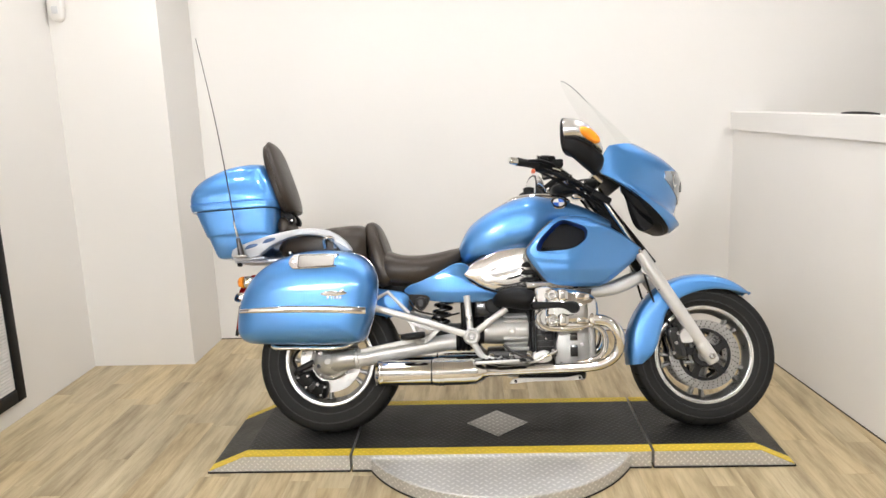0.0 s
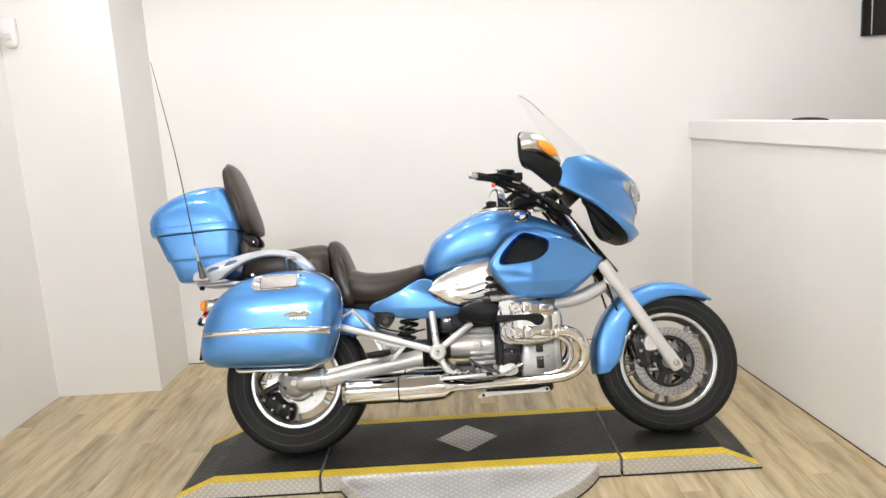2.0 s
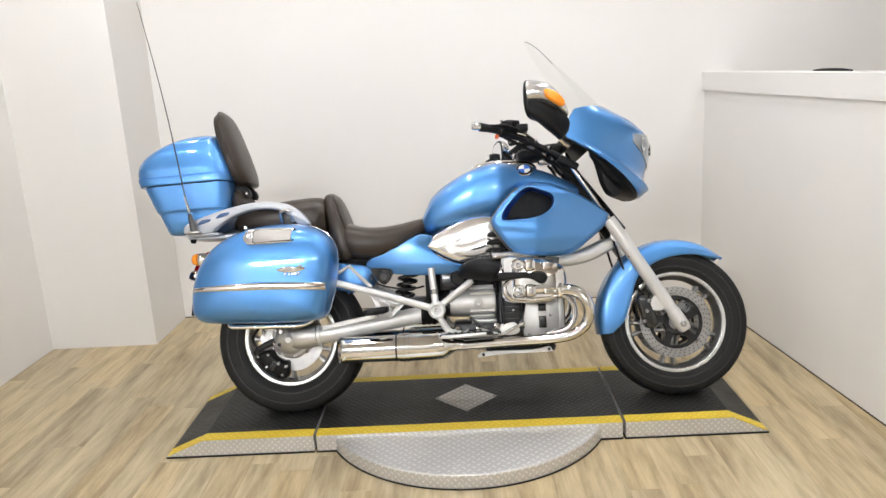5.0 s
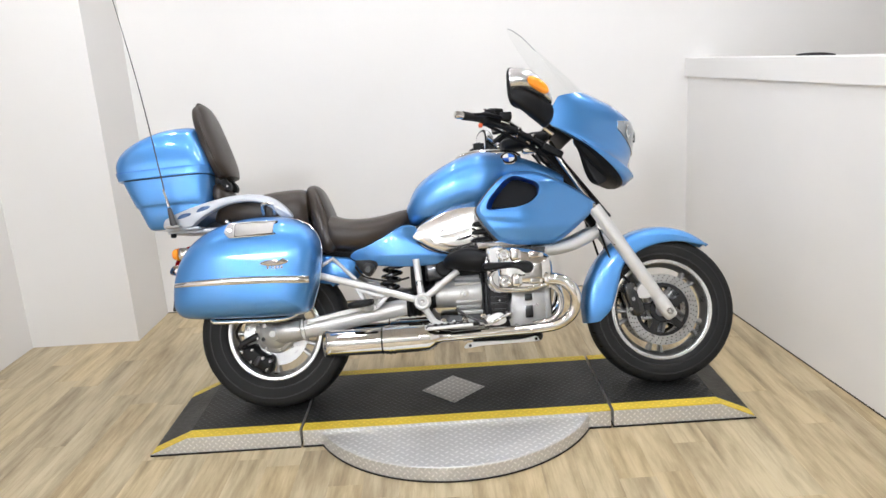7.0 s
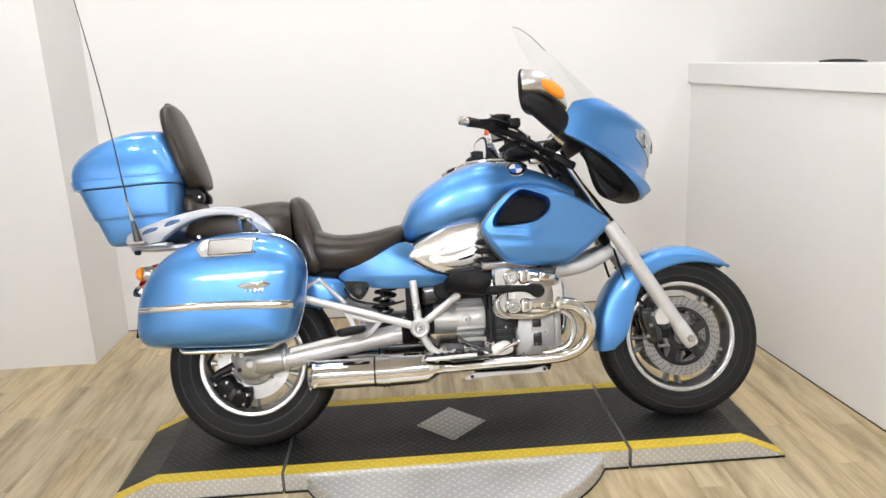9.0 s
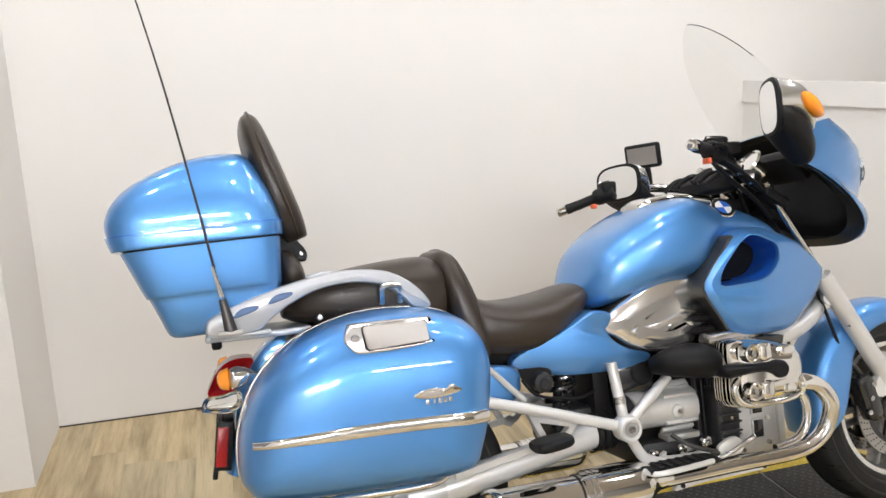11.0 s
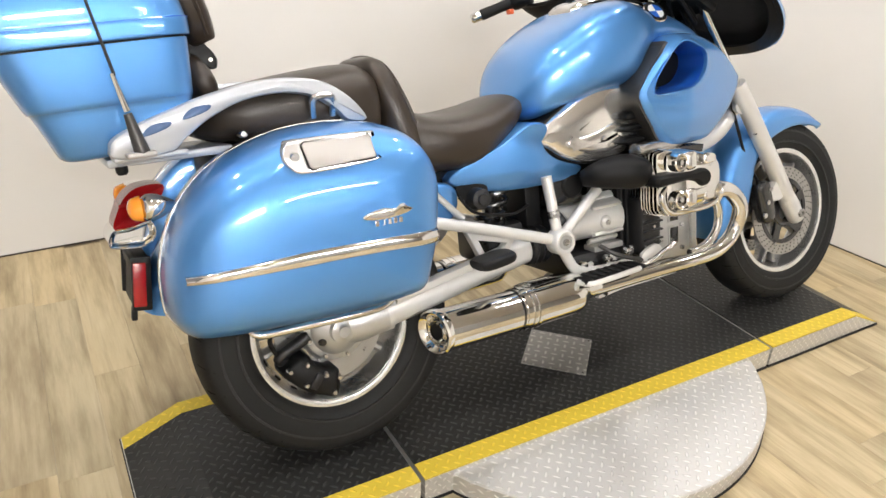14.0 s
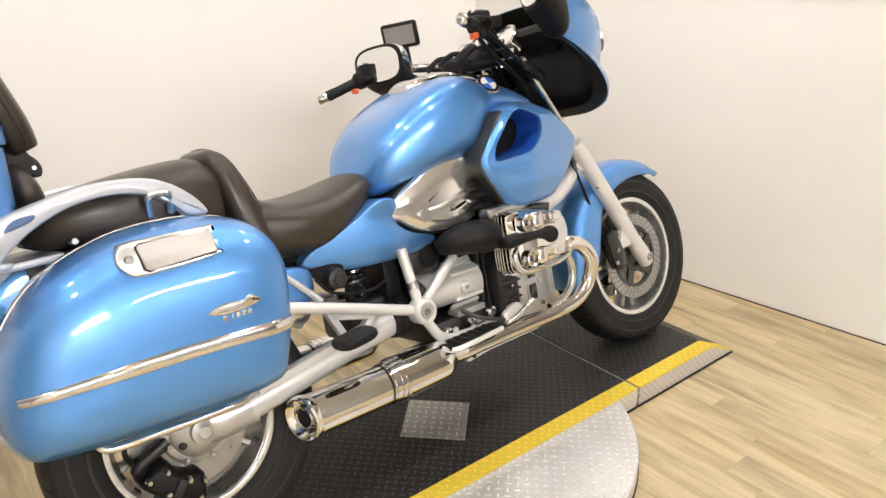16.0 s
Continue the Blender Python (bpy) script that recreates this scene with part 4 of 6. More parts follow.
    put("heat_shield", slab([(-0.33, 0.306), (-0.2, 0.308), (-0.15, 0.3), (-0.13, 0.285), (-0.16, 0.292), (-0.22, 0.299), (-0.33, 0.298)], [(-0.16, 0.001), (-0.163, 0), (-0.222, 0), (-0.226, 0.001)], 3), CHROME, muf, "chrome heat shield")
    tx = -0.6
    cut = Matrix.Translation((tx, -0.199, 0.252)) @ Matrix.Rotation(radians(17), 4, "Z")
    put("tip", turn(lathe([(0.046, 0.03), (0.055, 0.018), (0.0585, 0.004), (0.0575, -0.006), (0.053, -0.01), (0.047, -0.007), (0.036, 0.012), (0.031, 0.022), (0.0, 0.022)], (0, 0, 0), 44, axis="x"), cut), CHROME, muf, "flared chrome muffler tip")
    put("bore", turn(lathe([(0.022, 0.0), (0.0265, -0.002), (0.0275, 0.02), (0.022, 0.02), (0.022, 0.0)], (0, 0, 0), 32, axis="x"), cut), CHROME, muf, "round inner pipe")
    put("bore_dark", turn(lathe([(0.0215, 0.006), (0.0215, 0.021), (0.0, 0.021), (0.0, 0.006)], (0, 0, 0), 28, axis="x"), cut), BLACK, muf, "dark exhaust bore")
    # silver cover between tank and side panel
    line = [(-0.23, 0.664), (-0.218, 0.69), (-0.184, 0.719), (-0.13, 0.75), (-0.07, 0.776), (0.0, 0.788), (0.06, 0.783), (0.088, 0.75), (0.09, 0.66), (0.06, 0.604), (-0.01, 0.59), (-0.09, 0.594), (-0.15, 0.615), (-0.19, 0.641)]
    air = put("airbox_cover", slab(line, [(-0.09, 0), (-0.142, 0.0), (-0.151, 0.0015), (-0.158, 0.005), (-0.1625, 0.011), (-0.165, 0.02), (-0.167, 0.034), (-0.1685, 0.07), (-0.1695, 0.12), (-0.17, 0.18)], 5), NICKEL, bike, "polished nickel airbox cover")
    put("cover_gasket", slab(line, [(-0.1, -0.0045), (-0.142, -0.0045), (-0.144, -0.003)], 5), BLACK, air, "dark seam round the cover")
    put("cover_facet", slab([(-0.15, 0.655), (-0.06, 0.67), (0.03, 0.69), (0.05, 0.64), (-0.02, 0.612), (-0.09, 0.622)], [(-0.16, 0), (-0.169, 0.0), (-0.173, 0.003), (-0.175, 0.01), (-0.1755, 0.03)], 5), NICKEL, air)
    put("cover_button", lathe([(0, -0.182), (0.006, -0.182), (0.008, -0.179), (0.008, -0.17), (0, -0.17)], (-0.03, 0, 0.652), 14), STEEL, air)
    for k in range(3):
        put("bellows_rib", slab([(0.016 + 0.006 * k, 0.634 + k * 0.033), (0.04, 0.626 + k * 0.033), (0.085, 0.628 + k * 0.033), (0.1, 0.637 + k * 0.033), (0.085, 0.646 + k * 0.033), (0.04, 0.647 + k * 0.033)], [(-0.15, 0), (-0.19, 0.0), (-0.197, 0.002), (-0.2, 0.005)], 3), BLACK, air, "black rubber rib")
    # solid black block stands in for the dark gap between cover and cowl
    put("dark_gap_block", box(0.07, 0.2, -0.165, -0.09, 0.6, 0.77, 0.015), BLACK, bike)
    # subframe tubes and node
    fr = put("subframe", tube(bmesh.new(), [(-0.66, -0.165, 0.545), (-0.45, -0.175, 0.482), (-0.2, -0.18, 0.402)], 0.015, 14, 4), SILVER, bike, "silver tubular subframe")
    put("frame_tube", tube(bmesh.new(), [(-0.215, -0.16, 0.575), (-0.2, -0.178, 0.41)], 0.0145, 14), SILVER, fr)
    put("frame_tube", tube(bmesh.new(), [(-0.045, -0.16, 0.515), (-0.19, -0.178, 0.41)], 0.0145, 14), SILVER, fr)
    put("frame_tube", tube(bmesh.new(), [(-0.2, -0.18, 0.405), (-0.175, -0.182, 0.345), (-0.14, -0.182, 0.305), (-0.06, -0.18, 0.29), (0.05, -0.175, 0.287)], 0.0145, 14), SILVER, fr)
    put("frame_tube", tube(bmesh.new(), [(-0.66, -0.15, 0.545), (-0.56, -0.15, 0.60), (-0.47, -0.15, 0.505)], 0.009, 10, 1), SILVER, fr)
    put("frame_node", lathe([(0.0, -0.204), (0.02, -0.204), (0.022, -0.208), (0.028, -0.209), (0.033, -0.205), (0.036, -0.196), (0.036, -0.165), (0, -0.165)], (-0.197, 0, 0.4), 32), SILVER, fr, "round frame node")
    put("node_ring", lathe([(0.0, -0.2045), (0.0195, -0.2045), (0.0195, -0.206), (0, -0.206)], (-0.197, 0, 0.4), 28), CASTING, fr)
    put("node_bolt", lathe([(0, -0.213), (0.009, -0.213), (0.0105, -0.2055), (0, -0.2055)], (-0.197, 0, 0.4), 6), STEEL, fr)
    put("tube_clamp", tube(bmesh.new(), [(-0.207, -0.171, 0.485), (-0.205, -0.173, 0.465)], 0.0165, 14), STEEL, fr)
    put("brace_bar", slab([(-0.68, 0.355), (-0.42, 0.402), (-0.41, 0.392), (-0.42, 0.382), (-0.68, 0.335)], [(-0.148, 0.001), (-0.151, 0), (-0.164, 0), (-0.167, 0.002)], 1, smooth=False), SILVER, fr, "silver brace bar beside the shaft")
    for a, b in (((-0.47, 0.485), (-0.425, 0.388)), ((-0.33, 0.445), (-0.385, 0.39)), ((-0.46, 0.462), (-0.34, 0.43)), ((-0.43, 0.39), (-0.38, 0.39))):
        dx, dz = b[0] - a[0], b[1] - a[1]
        q = 0.0095 / math.hypot(dx, dz)
        put("gusset_bar", slab([(a[0] - dz * q, a[1] + dx * q), (b[0] - dz * q, b[1] + dx * q), (b[0] + dz * q, b[1] - dx * q), (a[0] + dz * q, a[1] - dx * q)], [(-0.15, 0.001), (-0.152, 0), (-0.17, 0), (-0.173, 0.002)], 1, smooth=False), SILVER, fr, "silver pressed gusset")
    put("gusset_lug", lathe([(0, -0.18), (0.014, -0.18), (0.017, -0.175), (0.017, -0.15), (0, -0.15)], (-0.405, 0, 0.388), 18), SILVER, fr)
    # passenger peg, floorboard and pedal
    if s < 0:
        peg = put("passenger_footpeg", turn(body_x([(-0.05, -0.012, 0.01, -0.03, 0.03, 3), (-0.03, -0.016, 0.012, -0.04, 0.04, 4), (0.03, -0.016, 0.012, -0.04, 0.04, 4), (0.05, -0.012, 0.01, -0.03, 0.03, 3)]), pose(-0.444, -0.237, 0.412, 0, -6, 0)), BLACK, bike, "black rubber passenger footpeg")
        put("peg_mount", tube(bmesh.new(), [(-0.44, -0.235, 0.40), (-0.425, -0.2, 0.385), (-0.405, -0.17, 0.388)], 0.013, 10), SILVER, peg)
    board = put("floorboard", body_x([(-0.185, 0.294, 0.3, -0.262, -0.212, 3), (-0.17, 0.291, 0.303, -0.27, -0.2, 5), (0.0, 0.293, 0.306, -0.27, -0.2, 5), (0.03, 0.296, 0.302, -0.262, -0.212, 3)]), BLACK, bike, "black rubber rider floorboard")
    put("board_rim", tube(bmesh.new(), [(-0.187, -0.235, 0.296), (-0.165, -0.272, 0.294), (-0.03, -0.272, 0.299), (0.0, -0.268, 0.3)], 0.0075, 8), SILVER, board, "silver board edge")
    for k in range(6):
        put("grip_rib", box(-0.155 + k * 0.026, -0.143 + k * 0.026, -0.264, -0.208, 0.303 + k * 0.0004, 0.3075 + k * 0.0004, 0.002), RUBBER, board)
    put("foot_lever", tube(bmesh.new(), [(0.03, -0.2, 0.285), (0.07, -0.225, 0.292), (0.115, -0.235, 0.315), (0.16, -0.24, 0.335)], [0.006, 0.006, 0.006, 0.008], 10), STEEL, bike, "steel foot lever")
    rail = put("lower_rail", slab([(-0.03, 0.188), (0.06, 0.197), (0.26, 0.2), (0.275, 0.21), (0.262, 0.222), (0.2, 0.212), (0.06, 0.213), (-0.01, 0.212), (-0.032, 0.2)], [(-0.135, 0.001), (-0.132, 0), (-0.122, 0), (-0.119, 0.001)], 3), SILVER, bike, "silver stand bracket")
    for x, z in ((-0.012, 0.2), (0.264, 0.211)):
        put("rail_bolt", lathe([(0, -0.141), (0.006, -0.141), (0.007, -0.134), (0, -0.134)], (x, 0, z), 10), GLOSS_BLACK, rail)
    return head


for s in (-1, 1):
    cylinder(s)

# shock absorber
bm = bmesh.new()
turns = [(-0.345 + 0.038 * math.cos(t) + 0.0011 * t, -0.06 + 0.038 * math.sin(t), 0.435 + 0.0046 * t) for t in [k * math.pi / 6 for k in range(0, 58)]]
tube(bm, turns, 0.0082, 8, 1)
shock = part("rear_shock", bm, GLOSS_BLACK, bike, "black coil spring rear shock")
part("damper", tube(bmesh.new(), [(-0.35, -0.06, 0.4), (-0.32, -0.06, 0.58)], 0.013, 14), BLACK, shock)
part("shock_knob", lathe([(0, -0.17), (0.014, -0.17), (0.016, -0.165), (0.026, -0.16), (0.028, -0.13), (0, -0.13)], (-0.415, 0, 0.548), 18), ENGINE_BLACK, bike)
part("knob_bracket", slab([(-0.47, 0.585), (-0.39, 0.58), (-0.38, 0.555), (-0.41, 0.515), (-0.44, 0.53)], [(-0.13, 0), (-0.115, 0)], 3), BLACK, bike)
# two added black blocks darken the open spaces behind the frame tubes
part("lower_dark_block", box(-0.36, -0.16, -0.08, 0.1, 0.335, 0.45, 0.02), ENGINE_BLACK, bike, "added black block filling the dark space below the frame")
part("inner_dark_block", box(-0.24, 0.06, 0.0, 0.125, 0.36, 0.6, 0.02), ENGINE_BLACK, bike, "added black block filling the dark space behind the frame")
part("frame_post", box(-0.245, -0.19, -0.1, 0.1, 0.42, 0.6, 0.015), BLACK, bike)
part("cable_loop", tube(bmesh.new(), [(-0.47, -0.14, 0.56), (-0.44, -0.15, 0.52), (-0.38, -0.145, 0.5), (-0.31, -0.14, 0.49), (-0.25, -0.12, 0.5)], 0.004, 8), BLACK, bike)

# tank and bodywork
part("fuel_tank", body_x([(-0.255, 0.735, 0.77, -0.05, 0.05, 2.2), (-0.235, 0.725, 0.82, -0.11, 0.11, 2.6), (-0.19, 0.715, 0.893, -0.16, 0.16, 2.8), (-0.1, 0.745, 0.953, -0.192, 0.192, 3.4), (0.0, 0.768, 0.998, -0.204, 0.204, 3.6),
                          (0.08, 0.776, 1.014, -0.204, 0.204, 3.4), (0.13, 0.815, 1.013, -0.192, 0.192, 2.6), (0.18, 0.845, 1.003, -0.17, 0.17, 2.2), (0.27, 0.86, 0.98, -0.152, 0.152, 2.2), (0.36, 0.85, 0.94, -0.135, 0.135, 2.2), (0.43, 0.85, 0.9, -0.09, 0.09, 2.2)], 44, 5), BLUE, bike, "metallic blue fuel tank", angle=60)
part("tank_console", body_x([(-0.02, 0.985, 1.004, -0.05, 0.05, 3), (0.02, 0.985, 1.022, -0.065, 0.065, 3), (0.12, 0.99, 1.03, -0.07, 0.07, 3), (0.22, 0.985, 1.018, -0.06, 0.06, 3), (0.26, 0.98, 1.0, -0.04, 0.04, 3)]), CHROME, bike, "chrome tank console")


def roundel(s):
    """A round tank badge: dark ring, chrome rim and four blue and white quarters."""
    m = pose(0.198, s * 0.142, 0.968, s * -50, 0, 0) @ Matrix.Scale(1.18, 4)
    base = part("tank_badge", turn(lathe([(0, 0.0), (0.03, 0.0), (0.0315, 0.003), (0.03, 0.0055), (0, 0.0055)], (0, 0, 0), 32, axis="z"), m), CHROME, bike, "round badge with blue and white quarters")
    zf = 0.0062
    part("ring", turn(lathe([(0.021, zf - 0.002), (0.0285, zf - 0.002), (0.0285, zf), (0.021, zf), (0.021, zf - 0.002)], (0, 0, 0), 32, axis="z"), m), BLACK, base)
    for k in range(4):
        bm = bmesh.new()
        arc = [(0.0, 0.0)] + [(0.0208 * math.cos(radians(90 * k + 9 * j)), 0.0208 * math.sin(radians(90 * k + 9 * j))) for j in range(11)]
        loft(bm, [[Vector((a, b, h)) for a, b in arc] for h in (zf - 0.002, zf + 0.0002)])
        part("quarter", turn(bm, m), WHITE if k % 2 else BLUE_DEEP, base)


roundel(-1)
roundel(1)


def cowl(s):
    """The side cowl with its air duct."""
    def put(name, bm, material, parent, label=""):
        if s > 0:
            bm2 = mirrored(bm)
            bm.free()
            bm = bm2
        return part(name, bm, material, parent, label, angle=50)
    outer = [(0.042, 0.745), (0.062, 0.79), (0.11, 0.846), (0.165, 0.892), (0.22, 0.908), (0.31, 0.9), (0.42, 0.852), (0.53, 0.785), (0.553, 0.757), (0.525, 0.715), (0.45, 0.655), (0.39, 0.612), (0.34, 0.6), (0.22, 0.604), (0.15, 0.61), (0.095, 0.66)]
    hole = [(0.087, 0.765), (0.1, 0.798), (0.135, 0.838), (0.172, 0.874), (0.205, 0.886), (0.25, 0.873), (0.292, 0.857), (0.307, 0.836), (0.298, 0.803), (0.26, 0.773), (0.21, 0.759), (0.13, 0.754), (0.098, 0.754)]
    mid = (0.205, 0.825)
    n = 72

    def by_angle(line):
        pts = [tuple(v) for v in spline(line, 14, True)]
        polar = sorted((math.atan2(z - mid[1], x - mid[0]), math.hypot(x - mid[0], z - mid[1])) for x, z in pts)
        ang, rad = [p[0] for p in polar], [p[1] for p in polar]
        return [float(np.interp(-math.pi + 2 * math.pi * k / n, ang, rad, period=2 * math.pi)) for k in range(n)]
    ro, rh = by_angle(outer), by_angle(hole)

    def ring(r, y, flat=False, shift=0.0):
        out = []
        for k in range(n):
            a = -math.pi + 2 * math.pi * k / n
            x, z = mid[0] + r[k] * math.cos(a), mid[1] + r[k] * math.sin(a)
            lean = 0 if flat else 0.11 * max(0, (x - 0.22) / 0.33) ** 1.2 + 0.03 * max(0, (z - 0.86) / 0.05) * min(1.0, max(0.0, (r[k] - rh[k]) / 0.02))
            ridge = 0 if flat or y > -0.22 else 0.007 * math.exp(-((z - 0.728 + 0.1 * (x - 0.1)) / 0.009) ** 2) * max(0.0, 1 - abs(x - 0.16) / 0.16)
            under = 0 if flat else 0.35 * max(0.0, 0.675 - z)
            out.append(Vector((x + shift, y + lean + under - ridge, z)))
        return out
    mixr = lambda f: [a + (b - a) * f for a, b in zip(rh, ro)]
    bm = bmesh.new()
    loft(bm, [ring(ro, -0.09, True), ring([r * 0.995 for r in ro], -0.17), ring(ro, -0.215), ring([r - 0.002 for r in ro], -0.232), ring([r - 0.008 for r in ro], -0.242), ring([max(r - 0.02, q + 0.004) for r, q in zip(ro, rh)], -0.247), *[ring([min(r - 0.021, q + (r - q) * f) if r - 0.021 > q + 0.005 else q + 0.0038 for r, q in zip(ro, rh)], -0.2475 - 0.002 * (1 - f)) for f in [1 - k / 14 for k in range(1, 14)]], ring([r + 0.003 for r in rh], -0.252), ring(rh, -0.251), ring([r - 0.0015 for r in rh], -0.247), ring([r * 0.985 for r in rh], -0.238)], (False, False))
    shell = put("duct_cowl", bm, BLUE, bike, "blue side cowl with an air duct")
    # duct walls: same paint as the cowl, darkened in colour for their shade
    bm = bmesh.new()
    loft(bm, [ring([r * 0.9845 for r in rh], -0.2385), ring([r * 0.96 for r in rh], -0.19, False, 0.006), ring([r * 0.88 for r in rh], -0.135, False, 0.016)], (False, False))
    put("duct", bm, BLUE_DEEP, shell, "inside of the duct, its shade painted in deep blue")
    # added black cap paints the dark depth of the duct
    bm = bmesh.new()
    loft(bm, [ring([r * 0.89 for r in rh], -0.1365, False, 0.016), ring([r * 0.89 for r in rh], -0.13, False, 0.016)])
    put("duct_dark_end", bm, BLACK, shell, "black cap standing in for the duct's dark depth")
    back = [k for k in range(n) if mid[0] + ro[k] * math.cos(-math.pi + 2 * math.pi * k / n) < 0.165]
    back = [k for k in back if k > n // 2] + [k for k in back if k <= n // 2]
    bm = bmesh.new()
    near, far = ring([r + 0.002 for r in ro], -0.236), ring([r + 0.003 for r in ro], -0.1, True)
    inner = ring([r - 0.006 for r in ro], -0.1, True)
    inner2 = ring([r - 0.006 for r in ro], -0.236)
    loft(bm, [[near[k], far[k], inner[k], inner2[k]] for k in back])
    put("cowl_edge", bm, SATIN, shell, "dark grey rear edge of the cowl")


cowl(-1)
cowl(1)
for s in (-1, 1):
    line = [(-0.49, 0.6), (-0.47, 0.625), (-0.42, 0.645), (-0.36, 0.668), (-0.3, 0.7), (-0.265, 0.716), (-0.238, 0.719), (-0.212, 0.712), (-0.204, 0.697), (-0.216, 0.668), (-0.205, 0.645), (-0.176, 0.621), (-0.136, 0.602), (-0.09, 0.588), (-0.074, 0.578), (-0.08, 0.563), (-0.11, 0.552), (-0.17, 0.546), (-0.25, 0.546), (-0.328, 0.551), (-0.4, 0.562), (-0.45, 0.576)]
    bm = slab(line, [(-0.07, 0.0), (-0.16, 0.0), (-0.165, 0.0015), (-0.167, 0.004)], 4, bow=lambda x, z: 0.3 * max(0.0, 0.69 - z) + 0.25 * max(0.0, -0.3 - x) ** 2)
    if s > 0:
        bm = mirrored(bm)
    part("side_panel", bm, BLUE, bike, "blue panel below the seat", angle=50)

# seats
part("rider_seat", body_x([(-0.6, 0.63, 0.80, -0.12, 0.12, 2.6), (-0.57, 0.625, 0.79, -0.16, 0.16, 2.8), (-0.5, 0.62, 0.768, -0.175, 0.175, 3), (-0.42, 0.618, 0.765, -0.17, 0.17, 3), (-0.34, 0.64, 0.775, -0.15, 0.15, 2.8), (-0.27, 0.69, 0.79, -0.125, 0.125, 2.6), (-0.225, 0.735, 0.792, -0.09, 0.09, 2.4), (-0.205, 0.75, 0.775, -0.05, 0.05, 2.2)], 36, 5), LEATHER, bike, "dark brown vinyl rider seat", angle=60)
hump = part("rider_backrest", turn(body_z([(-0.17, -0.03, 0.04, -0.14, 0.14, 2.6), (-0.13, -0.045, 0.055, -0.162, 0.162, 3), (0.0, -0.04, 0.052, -0.152, 0.152, 3), (0.09, -0.032, 0.044, -0.128, 0.128, 2.8), (0.125, -0.018, 0.028, -0.09, 0.09, 2.4), (0.132, -0.006, 0.012, -0.04, 0.04, 2)], 32, 5), pose(-0.617, 0, 0.79, 0, -16, 0)), LEATHER, bike, "dark brown vinyl rider backrest", angle=60)
part("piping", turn(tube(bmesh.new(), [(0.036, -0.147, -0.12), (0.036, -0.138, 0.0), (0.03, -0.112, 0.09), (0.018, -0.066, 0.123), (0.014, 0, 0.131), (0.018, 0.066, 0.123), (0.03, 0.112, 0.09), (0.036, 0.138, 0.0), (0.036, 0.147, -0.12)], 0.004, 8), pose(-0.617, 0, 0.79, 0, -16, 0)), LEATHER, hump)
part("passenger_seat", body_x([(-1.06, 0.78, 0.83, -0.08, 0.08, 2.4), (-1.02, 0.765, 0.865, -0.13, 0.13, 2.8), (-0.93, 0.755, 0.885, -0.16, 0.16, 3), (-0.8, 0.74, 0.902, -0.165, 0.165, 3), (-0.7, 0.72, 0.908, -0.16, 0.16, 3), (-0.655, 0.72, 0.895, -0.14, 0.14, 2.6)], 36, 5), LEATHER, bike, "dark brown vinyl passenger seat", angle=60)
part("seat_base", box(-1.05, -0.25, -0.1, 0.1, 0.58, 0.76, 0.03), BLACK, bike)

# rear fender and lights
bm = bmesh.new()
rings = []
for a, r, w in spline([(32, 0.345, 0.09), (50, 0.36, 0.1), (90, 0.375, 0.1), (120, 0.392, 0.1), (140, 0.402, 0.1), (158, 0.41, 0.1), (166, 0.412, 0.095)], 5):
    ca, sa = math.cos(radians(a)), math.sin(radians(a))
    outer = [tuple(v) for v in spline([(r - 0.1, -w), (r - 0.05, -w), (r - 0.015, -w * 0.88), (r, -w * 0.5), (r + 0.006, 0)], 3)]
    outer = outer + [(q, -v) for q, v in reversed(outer[:-1])]
    inner = [(q - 0.005, v * 0.95) for q, v in reversed(outer)]
    rings.append([Vector((RW[0] + q * ca, v, RW[2] + 0.01 + q * sa)) for q, v in outer + inner])
loft(bm, rings)
part("rear_fender", bm, BLUE, bike, "glossy blue rear mudguard", angle=50)
for s in (-1, 1):
    bm = body_x([(-0.62, 0.5, 0.62, s * 0.12 - 0.02, s * 0.12 + 0.02, 2.5), (-0.56, 0.49, 0.61, s * 0.125 - 0.025, s * 0.125 + 0.025, 2.5), (-0.5, 0.5, 0.6, s * 0.125 - 0.02, s * 0.125 + 0.02, 2.5), (-0.47, 0.53, 0.58, s * 0.12 - 0.01, s * 0.12 + 0.01, 2.2)])
    part("tail_panel", bm, BLUE, bike, "blue panel behind the seat", angle=50)
tail = part("tail_light", turn(slab([(-1.155, 0.688), (-1.2, 0.692), (-1.235, 0.675), (-1.258, 0.64), (-1.268, 0.61), (-1.235, 0.606), (-1.2, 0.622), (-1.17, 0.655)], [(-0.02, 0.03), (-0.04, 0.014), (-0.046, 0.005), (-0.05, 0.0), (0.05, 0.0), (0.046, 0.005), (0.04, 0.014), (0.02, 0.03)], 4), Matrix.Translation((0.012, 0, 0.002))), RED, bike, "red tail light")
part("chrome_trim", turn(slab([(-1.195, 0.618), (-1.235, 0.612), (-1.27, 0.61), (-1.284, 0.59), (-1.281, 0.574), (-1.25, 0.568), (-1.215, 0.567), (-1.19, 0.585)], [(-0.05, 0.012), (-0.066, 0.004), (-0.07, 0.0), (0.07, 0.0), (0.066, 0.004), (0.05, 0.012)], 4), Matrix.Translation((0.012, 0, 0.002))), CHROME, tail, "chrome light surround")
part("lens_rib", turn(slab([(-1.2, 0.66), (-1.25, 0.66), (-1.252, 0.654), (-1.2, 0.652)], [(-0.0505, 0), (0.0505, 0)], 1, smooth=False), Matrix.Translation((0.012, 0, 0.002))), RED, tail)
